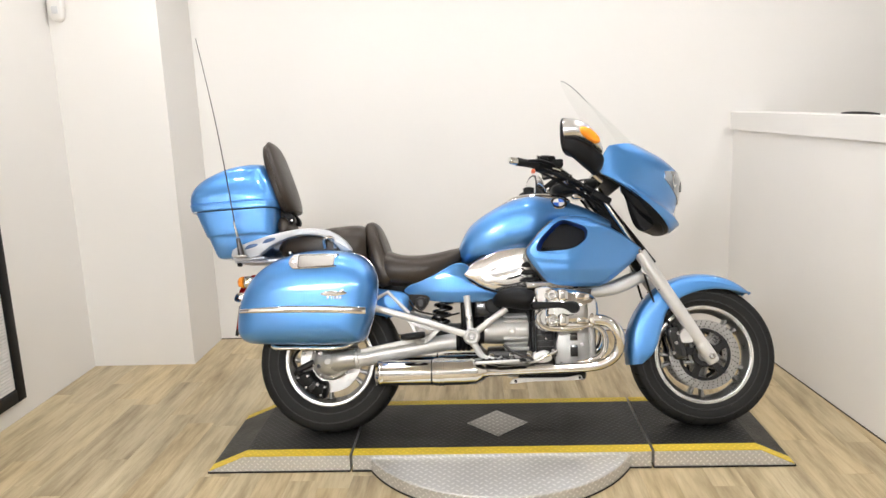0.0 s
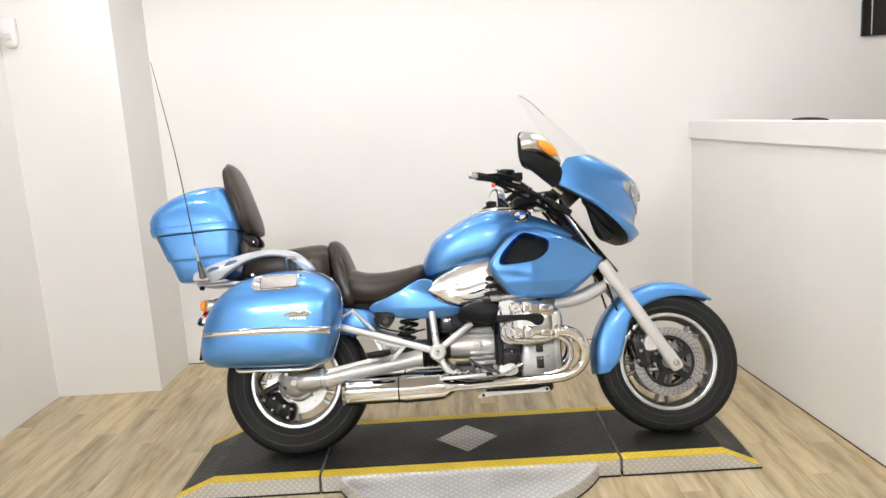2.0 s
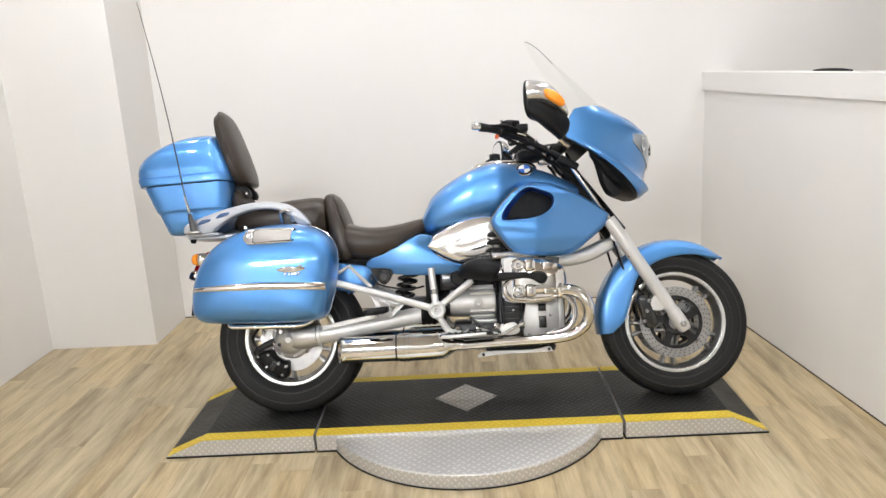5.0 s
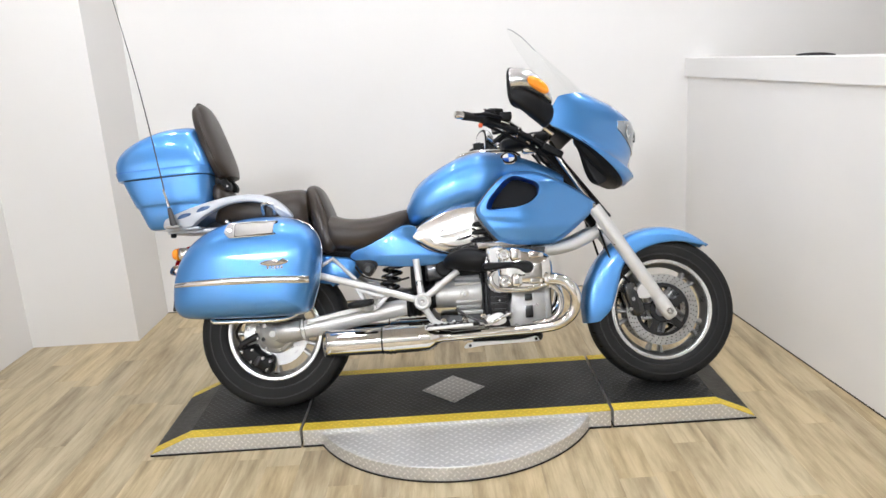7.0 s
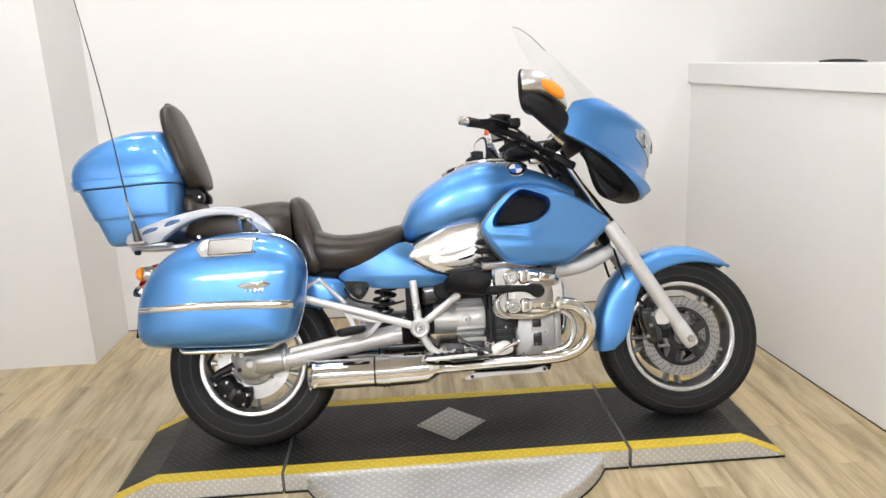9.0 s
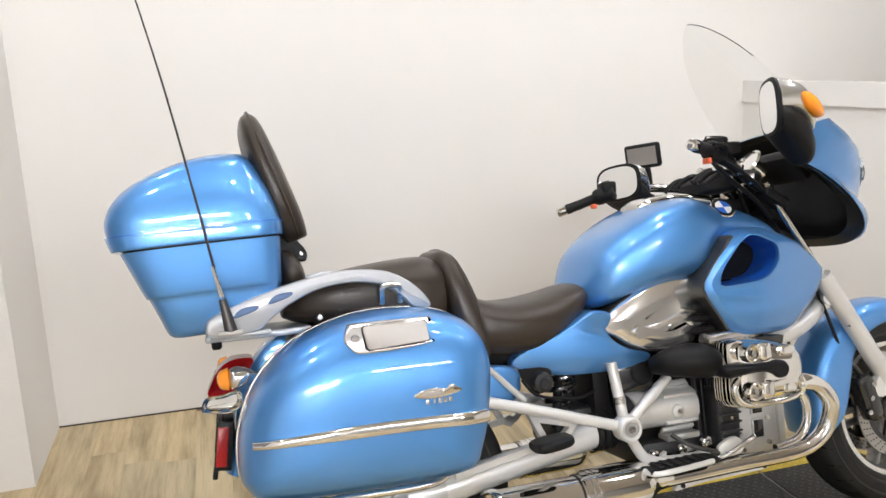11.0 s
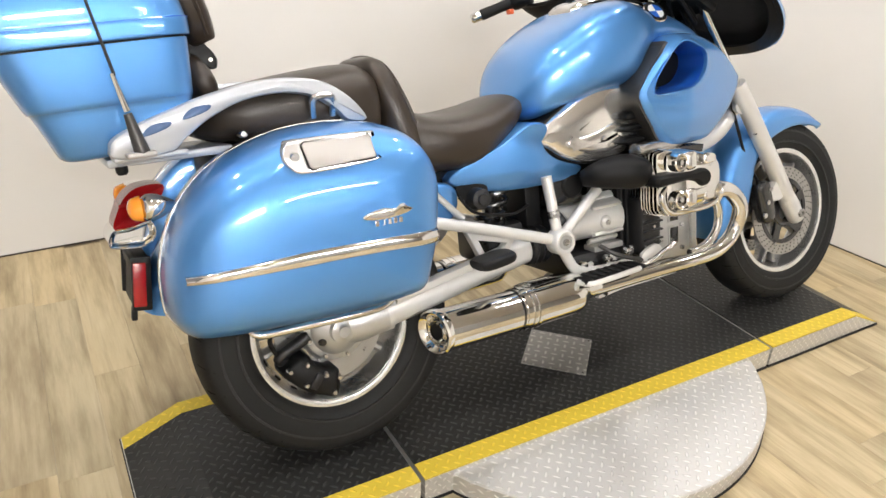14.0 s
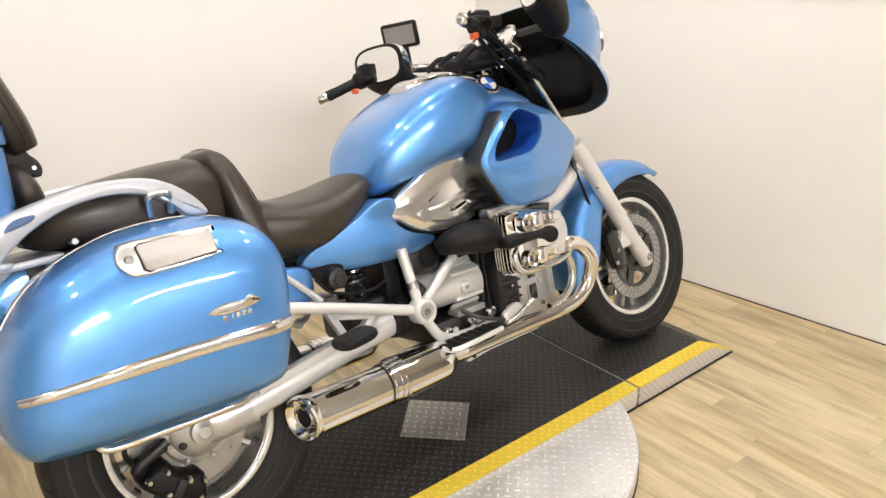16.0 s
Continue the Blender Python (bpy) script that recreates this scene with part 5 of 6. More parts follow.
for s in (-1, 1):
    c = s * 0.14
    m = Matrix.Translation((-0.026, 0, 0.012))
    ind = part("rear_indicator", turn(body_x([(-1.18, 0.63, 0.665, c - 0.02, c + 0.02, 2.2), (-1.165, 0.62, 0.675, c - 0.028, c + 0.028, 2.2), (-1.14, 0.625, 0.67, c - 0.025, c + 0.025, 2.2), (-1.115, 0.64, 0.655, c - 0.01, c + 0.01, 2.2)], 20), m), CHROME, bike, "chrome bullet indicator")
    part("lens", turn(body_x([(-1.205, 0.641, 0.654, c - 0.008, c + 0.008, 2.2), (-1.198, 0.627, 0.668, c - 0.022, c + 0.022, 2.2), (-1.179, 0.621, 0.674, c - 0.027, c + 0.027, 2.2)], 20), m), AMBER, ind, "amber lens")
    part("stalk", turn(tube(bmesh.new(), [(-1.157, c - s * 0.01, 0.647), (-1.137, s * 0.07, 0.645)], 0.009, 8), m), CHROME, ind)
holder = part("plate_holder", turn(box(-0.004, 0.004, -0.075, 0.075, -0.05, 0.06, 0.003), pose(-1.238, 0, 0.49, 0, 10, 0)), BLACK, bike, "black plate holder")
part("holder_bracket", box(-1.24, -1.2, -0.085, 0.085, 0.518, 0.545, 0.004), BLACK, holder)
part("holder_foot", turn(box(-0.006, 0.006, -0.1, -0.08, -0.016, 0.014, 0.003), pose(-1.252, 0, 0.436, 0, 10, 0)), BLACK, holder)
for s in (-1, 1):
    y = s * 0.098
    part("reflector_frame", turn(box(-0.02, 0.02, -0.006, 0.006, -0.058, 0.058, 0.003), pose(-1.228, y, 0.497, 0, 8, 0)), BLACK, holder, "black reflector frame")
    part("reflector", turn(box(-0.014, 0.012, -0.004, 0.004, -0.048, 0.046, 0.002), pose(-1.231, y + s * 0.005, 0.497, 0, 8, 0)), RED, holder, "red side reflector")


# luggage
def side_case(s):
    def put(name, bm, material, parent, label=""):
        if s > 0:
            bm2 = mirrored(bm)
            bm.free()
            bm = bm2
        return part(name, bm, material, parent, label, angle=50)
    line = [(-1.2, 0.46), (-1.192, 0.55), (-1.15, 0.65), (-1.07, 0.728), (-0.95, 0.776), (-0.83, 0.789), (-0.71, 0.776), (-0.632, 0.732), (-0.598, 0.65), (-0.612, 0.52), (-0.634, 0.445), (-0.652, 0.405), (-0.69, 0.385), (-0.8, 0.378), (-1.0, 0.383), (-1.12, 0.389), (-1.165, 0.399), (-1.19, 0.424)]
    bow = lambda x, z: 0.025 * max(0.0, (-0.95 - x) / 0.25) ** 2 + 0.03 * max(0.0, (z - 0.6) / 0.19) ** 2
    case = put("side_case", slab(line, [(-0.13, 0.02), (-0.14, 0.004), (-0.16, 0.0), (-0.21, 0.0), (-0.255, 0.002), (-0.285, 0.008), (-0.31, 0.018), (-0.328, 0.034), (-0.34, 0.058), (-0.346, 0.088), (-0.3485, 0.12), (-0.35, 0.15), (-0.3507, 0.18), (-0.351, 0.205)], 6, bow=bow), BLUE, bike, "glossy metallic blue hard side case")
    put("case_seam", slab(line, [(-0.188, -0.0015), (-0.19, -0.003), (-0.194, -0.003), (-0.196, -0.0015)], 6, bow=bow), CHROME, case, "thin chrome edge line")
    pts = [(-1.168, 0.0, 0.532), (-1.1, 0.0, 0.535), (-0.95, 0.0, 0.537), (-0.8, 0.0, 0.534), (-0.68, 0.0, 0.528), (-0.632, 0.0, 0.524)]
    bm = bmesh.new()
    rings = []
    for i, (x, _, z) in enumerate(spline(pts, 6)):
        t = (x + 1.168) / 0.54
        y = -0.343 + bow(x, z) + 0.03 * max(0, (t - 0.85) / 0.15) ** 2 + 0.022 * max(0, (0.12 - t) / 0.12) ** 2
        h = 0.009 + 0.007 * min(1, t * 2.5)
        rings.append([Vector((x, y - 0.012 * c, z + h * d)) for c, d in oval(12, 3.2)])
    loft(bm, rings)
    put("trim_strip", bm, CHROME, case, "tapered chrome trim strip")
    lx0, lx1, lz = -0.955, -0.758, 0.738
    tip = lambda x, z: 0.68 * (z - lz) - 0.004 + 0.005 * ((x + 0.86) / 0.1) ** 2 + 0.01 * max(0.0, (x + 0.84) / 0.09) ** 2
    lat = put("latch_plate", slab([(lx0, lz - 0.004), (lx0 + 0.014, lz - 0.026), (lx0 + 0.045, lz - 0.034), (lx1 - 0.004, lz - 0.029), (lx1 + 0.004, lz - 0.021), (lx1 + 0.006, lz + 0.02), (lx1 - 0.002, lz + 0.028), (lx0 + 0.04, lz + 0.03), (lx0 + 0.012, lz + 0.022)], [(-0.28, 0.0), (-0.322, 0.0), (-0.326, 0.003)], 3, bow=tip), POLISH, case, "polished case latch plate")
    put("latch_gap", slab([(lx0 + 0.05, lz - 0.0295), (lx1 - 0.007, lz - 0.025), (lx1 - 0.002, lz - 0.02), (lx1, lz + 0.019), (lx1 - 0.005, lz + 0.0245), (lx0 + 0.049, lz + 0.0255), (lx0 + 0.041, lz + 0.019), (lx0 + 0.043, lz - 0.023)], [(-0.31, 0.0), (-0.3266, 0.0)], 1, smooth=False, bow=tip), BLACK, lat, "dark gap round the handle")
    put("latch_handle", slab([(lx0 + 0.052, lz - 0.027), (lx1 - 0.008, lz - 0.0225), (lx1 - 0.004, lz - 0.019), (lx1 - 0.002, lz + 0.018), (lx1 - 0.006, lz + 0.022), (lx0 + 0.05, lz + 0.023), (lx0 + 0.044, lz + 0.018), (lx0 + 0.046, lz - 0.022)], [(-0.318, 0.0), (-0.3285, 0.0), (-0.3305, 0.002)], 1, smooth=False, bow=tip), HANDLE, lat, "brushed latch handle")
    put("lock", lathe([(0, -0.32), (0.008, -0.32), (0.01, -0.316), (0.01, -0.29), (0, -0.29)], (lx0 + 0.024, -0.012, lz - 0.002), 14), STEEL, lat)
    bx, bz = -0.817, 0.598
    badge = put("case_badge", slab([(bx, bz), (bx + 0.02, bz + 0.009), (bx + 0.05, bz + 0.013), (bx + 0.075, bz + 0.008), (bx + 0.088, bz + 0.016), (bx + 0.1, bz + 0.014), (bx + 0.096, bz + 0.006), (bx + 0.115, bz + 0.002), (bx + 0.1, bz - 0.006), (bx + 0.06, bz - 0.011), (bx + 0.02, bz - 0.009)], [(-0.335, 0), (-0.352, 0), (-0.3545, 0.001), (-0.3555, 0.003)], 3), CHROME, case, "chrome model badge")
    put("badge_field", slab([(bx + 0.016, bz - 0.001), (bx + 0.04, bz + 0.006), (bx + 0.066, bz + 0.003), (bx + 0.07, bz - 0.004), (bx + 0.04, bz - 0.006)], [(-0.35, 0), (-0.3563, 0), (-0.357, 0.001)], 3), HANDLE, badge, "satin field of the badge")
    put("scroll", tube(bmesh.new(), [(bx + 0.004, -0.357, bz), (bx + 0.025, -0.358, bz + 0.007), (bx + 0.05, -0.358, bz + 0.009), (bx + 0.07, -0.358, bz + 0.002), (bx + 0.09, -0.358, bz + 0.01), (bx + 0.112, -0.356, bz + 0.003)], [0.001, 0.0022, 0.002, 0.0026, 0.0028, 0.001], 6), STEEL, badge)
    for k, w in enumerate((0.0042, 0.002, 0.004, 0.0042, 0.0042)):
        put("letter_bar", turn(box(-w, w, -0.0025, 0.012, -0.0058, 0.0058, 0.0012), pose(bx + 0.032 + (0.0 if k == 0 else 0.004 + 0.0125 * k), -0.3505, bz - 0.0175, 0, 6, 0)), CHROME, badge)
    put("guard_rail", tube(bmesh.new(), [(-1.05, -0.24, 0.385), (-1.03, -0.252, 0.373), (-0.95, -0.256, 0.371), (-0.8, -0.254, 0.367), (-0.74, -0.245, 0.371), (-0.71, -0.225, 0.385)], 0.009, 12), CHROME, bike, "chrome guard rail below the case")
    put("case_bracket", box(-1.08, -0.74, -0.22, -0.15, 0.37, 0.388, 0.006), BLACK, bike)


side_case(-1)
side_case(1)


def rack(s):
    def put(name, bm, material, parent, label=""):
        if s > 0:
            bm2 = mirrored(bm)
            bm.free()
            bm = bm2
        return part(name, bm, material, parent, label, angle=40)
    top = [(-1.245, 0.785), (-1.225, 0.812), (-1.11, 0.853), (-1.0, 0.879), (-0.9, 0.889), (-0.81, 0.876), (-0.745, 0.835), (-0.71, 0.785)]
    low = [(-0.755, 0.785), (-0.785, 0.815), (-0.83, 0.845), (-0.9, 0.858), (-0.98, 0.85), (-1.05, 0.822), (-1.1, 0.79), (-1.13, 0.768), (-1.2, 0.762), (-1.24, 0.768)]
    arch = put("luggage_rack", slab(top + low, [(-0.15, 0.005), (-0.155, 0.0), (-0.18, 0.0), (-0.189, 0.003), (-0.192, 0.009)], 4), RACK, bike, "silver cast luggage rack and grab handle")
    # plates coloured like the case's dark reflection seen through open slots
    for x, z in ((-1.155, 0.818), (-1.075, 0.842)):
        put("slot", slab([(x - 0.028, z - 0.016), (x + 0.02, z - 0.004), (x + 0.028, z + 0.008), (x - 0.01, z + 0.004)], [(-0.185, 0), (-0.1935, 0.0), (-0.194, 0.001)], 3), SLOT, arch, "dark blue plate standing in for an open slot")
    put("rack_arm", box(-1.24, -1.1, -0.18, -0.1, 0.757, 0.77, 0.005), RACK, arch)
    put("rack_bolt", lathe([(0, -0.178), (0.006, -0.178), (0.0085, -0.174), (0.0085, -0.14), (0, -0.14)], (-0.985, 0, 0.783), 14), STEEL, arch)
    put("hook", tube(bmesh.new(), [(-0.83, -0.17, 0.8), (-0.83, -0.19, 0.84), (-0.79, -0.19, 0.84), (-0.785, -0.17, 0.8)], 0.008, 8), STEEL, arch)


rack(-1)
rack(1)
part("rack_plate", box(-1.25, -1.0, -0.13, 0.13, 0.745, 0.763, 0.006), RACK, bike)
part("rack_knob", lathe([(0, -0.017), (0.008, -0.017), (0.012, -0.012), (0.012, 0.0), (0, 0.0)], (-1.225, -0.13, 0.747), 14, axis="z"), BLACK, bike)
ant = part("antenna", tube(bmesh.new(), [(-1.215, -0.232, 0.92), (-1.29, -0.232, 1.33), (-1.385, -0.232, 1.745)], [0.003, 0.0022, 0.0014], 8), ROD, bike, "thin dark whip antenna")
part("antenna_base", tube(bmesh.new(), [(-1.19, -0.215, 0.775), (-1.204, -0.22, 0.85)], [0.015, 0.008], 14), SATIN, ant, "black conical antenna base")
part("antenna_ferrule", tube(bmesh.new(), [(-1.204, -0.22, 0.855), (-1.219, -0.232, 0.925)], [0.007, 0.004], 10), CHROME, ant)
part("antenna_foot", box(-1.22, -1.165, -0.23, -0.17, 0.766, 0.777, 0.004), HANDLE, ant)

def stack(rows, p, steps=4):
    return body_z([(z, x0, x1, -w, w, q) for z, x0, x1, w, q in rows], 56, steps, lean=2.5, pivot=(-1.05, 0))


tc = part("top_case", stack([(0.777, -1.31, -1.21, 0.13, 5), (0.786, -1.33, -1.17, 0.15, 6), (0.83, -1.348, -1.08, 0.168, 7), (0.872, -1.366, -1.062, 0.175, 7), (0.884, -1.376, -1.06, 0.182, 7), (0.975, -1.415, -1.056, 0.192, 7), (0.985, -1.42, -1.056, 0.193, 7)], 0), BLUE, bike, "glossy metallic blue hard top case", angle=50)
part("lid_band", stack([(0.986, -1.415, -1.06, 0.189, 7), (0.99, -1.415, -1.06, 0.189, 7)], 0, 1), BLACK, tc, "dark seam", angle=50)
part("lid", stack([(0.990, -1.435, -1.05, 0.199, 6), (0.994, -1.44, -1.048, 0.202, 6), (1.022, -1.45, -1.048, 0.202, 6), (1.024, -1.447, -1.05, 0.1995, 6), (1.06, -1.45, -1.058, 0.2, 5.5), (1.1, -1.435, -1.07, 0.194, 5), (1.14, -1.395, -1.085, 0.18, 4.2), (1.175, -1.325, -1.1, 0.156, 3.6), (1.197, -1.255, -1.12, 0.115, 3), (1.206, -1.19, -1.14, 0.05, 2.4)], 0), BLUE, tc, "blue domed lid", angle=50)
part("lid_seam", stack([(1.0225, -1.4495, -1.0475, 0.2025, 6), (1.0245, -1.4495, -1.0475, 0.2025, 6)], 0, 1), BLUE_DEEP, tc)
curve_back = lambda b: ([setattr(v.co, "x", v.co.x - 0.3 * v.co.y ** 2) for v in b.verts], b)[1]
pad = part("backrest_pad", turn(curve_back(body_z([(-0.175, -0.03, 0.012, -0.08, 0.08, 3), (-0.165, -0.045, 0.02, -0.105, 0.105, 3), (-0.1, -0.05, 0.026, -0.145, 0.145, 3.2), (0.05, -0.045, 0.026, -0.145, 0.145, 3.2), (0.13, -0.035, 0.022, -0.12, 0.12, 3), (0.16, -0.022, 0.014, -0.07, 0.07, 2.6), (0.168, -0.008, 0.004, -0.03, 0.03, 2.2)], 36, 5)), pose(-1.055, 0, 1.145, 0, -19, 0)), LEATHER, bike, "dark brown vinyl passenger backrest", angle=60)
part("pad_piping", turn(curve_back(tube(bmesh.new(), [(-0.008, -0.11, -0.16), (-0.004, -0.148, -0.09), (-0.002, -0.148, 0.05), (-0.002, -0.112, 0.13), (0, -0.07, 0.163), (0, 0, 0.17), (0, 0.07, 0.163), (-0.002, 0.112, 0.13), (-0.002, 0.148, 0.05), (-0.004, 0.148, -0.09), (-0.008, 0.11, -0.16)], 0.004, 8)), pose(-1.055, 0, 1.145, 0, -19, 0)), LEATHER, pad)
for s in (-1, 1):
    h = part("backrest_hinge", slab([(-1.07, 0.99), (-1.052, 1.03), (-1.032, 1.02), (-1.012, 0.975), (-0.996, 0.955), (-0.99, 0.935), (-1.003, 0.92), (-1.06, 0.955)], [(s * 0.05 - 0.018, 0.003), (s * 0.05 - 0.015, 0), (s * 0.05 + 0.015, 0), (s * 0.05 + 0.018, 0.003)], 3), BLACK, bike, "black backrest hinge")
    for x, z in ((-1.045, 1.01), (-1.005, 0.94)):
        part("hinge_bolt", lathe([(0, s * 0.071), (0.0045, s * 0.071), (0.0055, s * 0.066), (0, s * 0.066)], (x, 0, z), 10), STEEL, h)
part("lumbar_pad", turn(body_z([(-0.06, -0.03, 0.02, -0.1, 0.1, 2.6), (0.0, -0.035, 0.03, -0.125, 0.125, 3), (0.05, -0.025, 0.02, -0.1, 0.1, 2.6), (0.062, -0.01, 0.008, -0.05, 0.05, 2.2)], 28), pose(-1.03, 0, 0.895, 0, -18, 0)), LEATHER, bike, "small dark vinyl lumbar pad")


# fairing, shield and controls
def fairing_point(a, v, off=0.0):
    """A place on the handlebar fairing: a from -90 to 90 degrees round it, v from its lower to its upper edge."""
    centre = [(0.64, 0.852), (0.69, 0.826), (0.736, 0.858), (0.722, 0.906), (0.742, 0.979), (0.756, 1.05), (0.742, 1.1), (0.688, 1.15), (0.575, 1.212)]
    side = [(0.345, 1.071), (0.345, 1.074), (0.346, 1.082), (0.348, 1.095), (0.355, 1.115), (0.362, 1.135), (0.37, 1.155), (0.38, 1.167), (0.391, 1.18)]
    f = v * 8
    i = min(int(f), 7)
    mix = lambda line: Vector(line[i]).lerp(Vector(line[i + 1]), f - i)
    c, s = mix(centre), mix(side)
    k = math.cos(radians(a))
    q = min(1.0, v / 0.4)
    kx, kz = k ** (0.55 + 0.5 * q), k ** 0.9
    y = abs(math.sin(radians(a))) ** (0.55 + 0.45 * q)
    w = 0.3 + 0.02 * v
    if a > 0:
        s = s + Vector((0.2, 0)) * math.sin(radians(a))
    return Vector((s.x + (c.x - s.x - off) * kx, math.copysign((w - off) * y, a), s.y + (c.y - s.y) * kz))


def fairing():
    def sheet(a0, a1, v0, v1, o0, o1, na=36, nv=24):
        bm = bmesh.new()
        rings = []
        for i in range(na + 1):
            a = a0 + (a1 - a0) * i / na
            out = [fairing_point(a, v0 + (v1 - v0) * j / nv, o0) for j in range(nv + 1)]
            rings.append(out + [fairing_point(a, v0 + (v1 - v0) * j / nv, o1) for j in range(nv, -1, -1)])
        loft(bm, rings)
        return bm
    shell = part("handlebar_fairing", sheet(-89, 89, 0.1, 1, 0.0, 0.012), BLUE, bike, "metallic blue handlebar fairing", angle=50)
    part("chin", sheet(-89, 89, 0.0, 0.1, 0.001, 0.012), BLACK, shell, "black underside of the fairing", angle=50)
    part("fairing_lining", sheet(-89, 89, 0.0, 0.99, 0.0125, 0.03), BLACK, shell, "black inner lining", angle=50)
    bm = bmesh.new()
    rings = []
    for i in range(37):
        a = -43.2 + 2.4 * i
        q = abs(a / 43.2) ** 2
        v0, v1 = 0.46 + 0.13 * q, 0.745 - 0.08 * q
        out = [fairing_point(a, v0 + (v1 - v0) * j / 8, -0.004) for j in range(9)]
        rings.append(out + [fairing_point(a, v0 + (v1 - v0) * j / 8, 0.001) for j in range(8, -1, -1)])
    loft(bm, rings)
    part("headlight", bm, LENS, shell, "wide clear headlight", angle=50)
    for a in (-31, -11, 11, 31):
        p = fairing_point(a, 0.6, 0.0)
        part("lamp_ring", turn(lathe([(0.018, 0.003), (0.024, 0.006), (0.028, 0.003), (0.024, 0.0), (0.018, 0.003)], (0, 0, 0), 24, axis="x"), pose(p.x, p.y, p.z, 0, 0, a * 0.9)), CHROME, shell)
    # clear wind shield
    bm = bmesh.new()
    rings = []
    for i in range(25):
        u = -1 + i / 12
        base = fairing_point(u * 62, 1.0)
        h = 0.4 * (1 - abs(u) ** 1.5) + 0.06
        col = []
        for j in range(9):
            t = j / 8
            col.append(Vector((base.x - 0.30 * t * h / 0.46 * (1 + 0.12 * t) + 0.005, base.y * (1 - 0.12 * t), base.z - 0.02 + t * h * 0.78)))
        rings.append(col + [p + Vector((-0.004, 0, -0.001)) for p in reversed(col)])
    loft(bm, rings)
    ws = part("windshield", bm, CLEAR, bike, "clear acrylic windshield", angle=60)
    ws.visible_shadow = False
    rim = [r[8] + Vector((-0.002, 0, 0)) for r in rings]
    part("shield_edge", tube(bmesh.new(), rim[5:13], 0.0014, 6, 2), SATIN, ws, "thin dark edge of the shield")


fairing()


def mirror(s):
    def put(name, bm, material, parent, label=""):
        for v in bm.verts:
            v.co.x += 0.47 * (v.co.y + 0.416) * max(0.0, 1 - max(0.0, v.co.x - 0.18) / 0.15)
        if s > 0:
            bm2 = mirrored(bm)
            bm.free()
            for v in bm2.verts:
                v.co.x, v.co.y, v.co.z = 0.18 + (v.co.x - 0.18) * 0.5, 0.416 - (0.416 - v.co.y) * 1.5, 1.294 - (1.294 - v.co.z) * 0.8
            bm = turn(bm2, Matrix.Translation((-0.09, -0.03, -0.135)))
        return part(name, bm, material, parent, label, angle=50)
    housing = put("mirror", body_x([(0.194, 1.2, 1.288, -0.412, -0.268, 3), (0.2, 1.197, 1.291, -0.414, -0.265, 3), (0.247, 1.2, 1.287, -0.412, -0.265, 2.8), (0.30, 1.185, 1.267, -0.4, -0.268, 2.6), (0.343, 1.163, 1.226, -0.37, -0.275, 2.4), (0.366, 1.152, 1.182, -0.34, -0.285, 2)], 28, 4), POLISH, bike, "silver mirror housing")
    lens = body_x([(-0.05, -0.006, 0.004, -0.012, 0.008, 2.2), (-0.035, -0.018, 0.016, -0.02, 0.012, 2.4), (0.0, -0.022, 0.022, -0.024, 0.012, 2.4), (0.035, -0.016, 0.016, -0.02, 0.012, 2.4), (0.05, -0.006, 0.004, -0.012, 0.008, 2.2)], 22, 4)
    put("indicator_lens", turn(lens, pose(0.304, -0.39, 1.213, -12, 34, 14)), AMBER, housing, "amber indicator lens")
    put("lower_shell", body_x([(0.198, 1.142, 1.215, -0.412, -0.266, 3), (0.21, 1.135, 1.218, -0.413, -0.264, 3), (0.25, 1.107, 1.212, -0.408, -0.262, 2.8), (0.30, 1.078, 1.193, -0.39, -0.262, 2.8), (0.335, 1.062, 1.172, -0.365, -0.26, 2.6), (0.362, 1.085, 1.155, -0.34, -0.26, 2.5), (0.372, 1.11, 1.14, -0.325, -0.27, 2.2)], 28, 4), BLACK, housing, "black mirror stem")
    put("mirror_rim", body_x([(0.182, 1.147, 1.288, -0.41, -0.27, 3), (0.186, 1.141, 1.294, -0.416, -0.264, 3), (0.197, 1.139, 1.294, -0.416, -0.264, 3)], 32, 3), BLACK, housing, "black rim")
    bm = bmesh.new()
    ring = [(-0.34 + 0.066 * a, 1.2175 + 0.066 * b) for a, b in oval(28, 3)]
    loft(bm, [[Vector((x, y, z)) for y, z in ring] for x in (0.184, 0.1805)])
    put("mirror_glass", bm, MIRROR, housing, "mirror glass")


mirror(-1)
mirror(1)

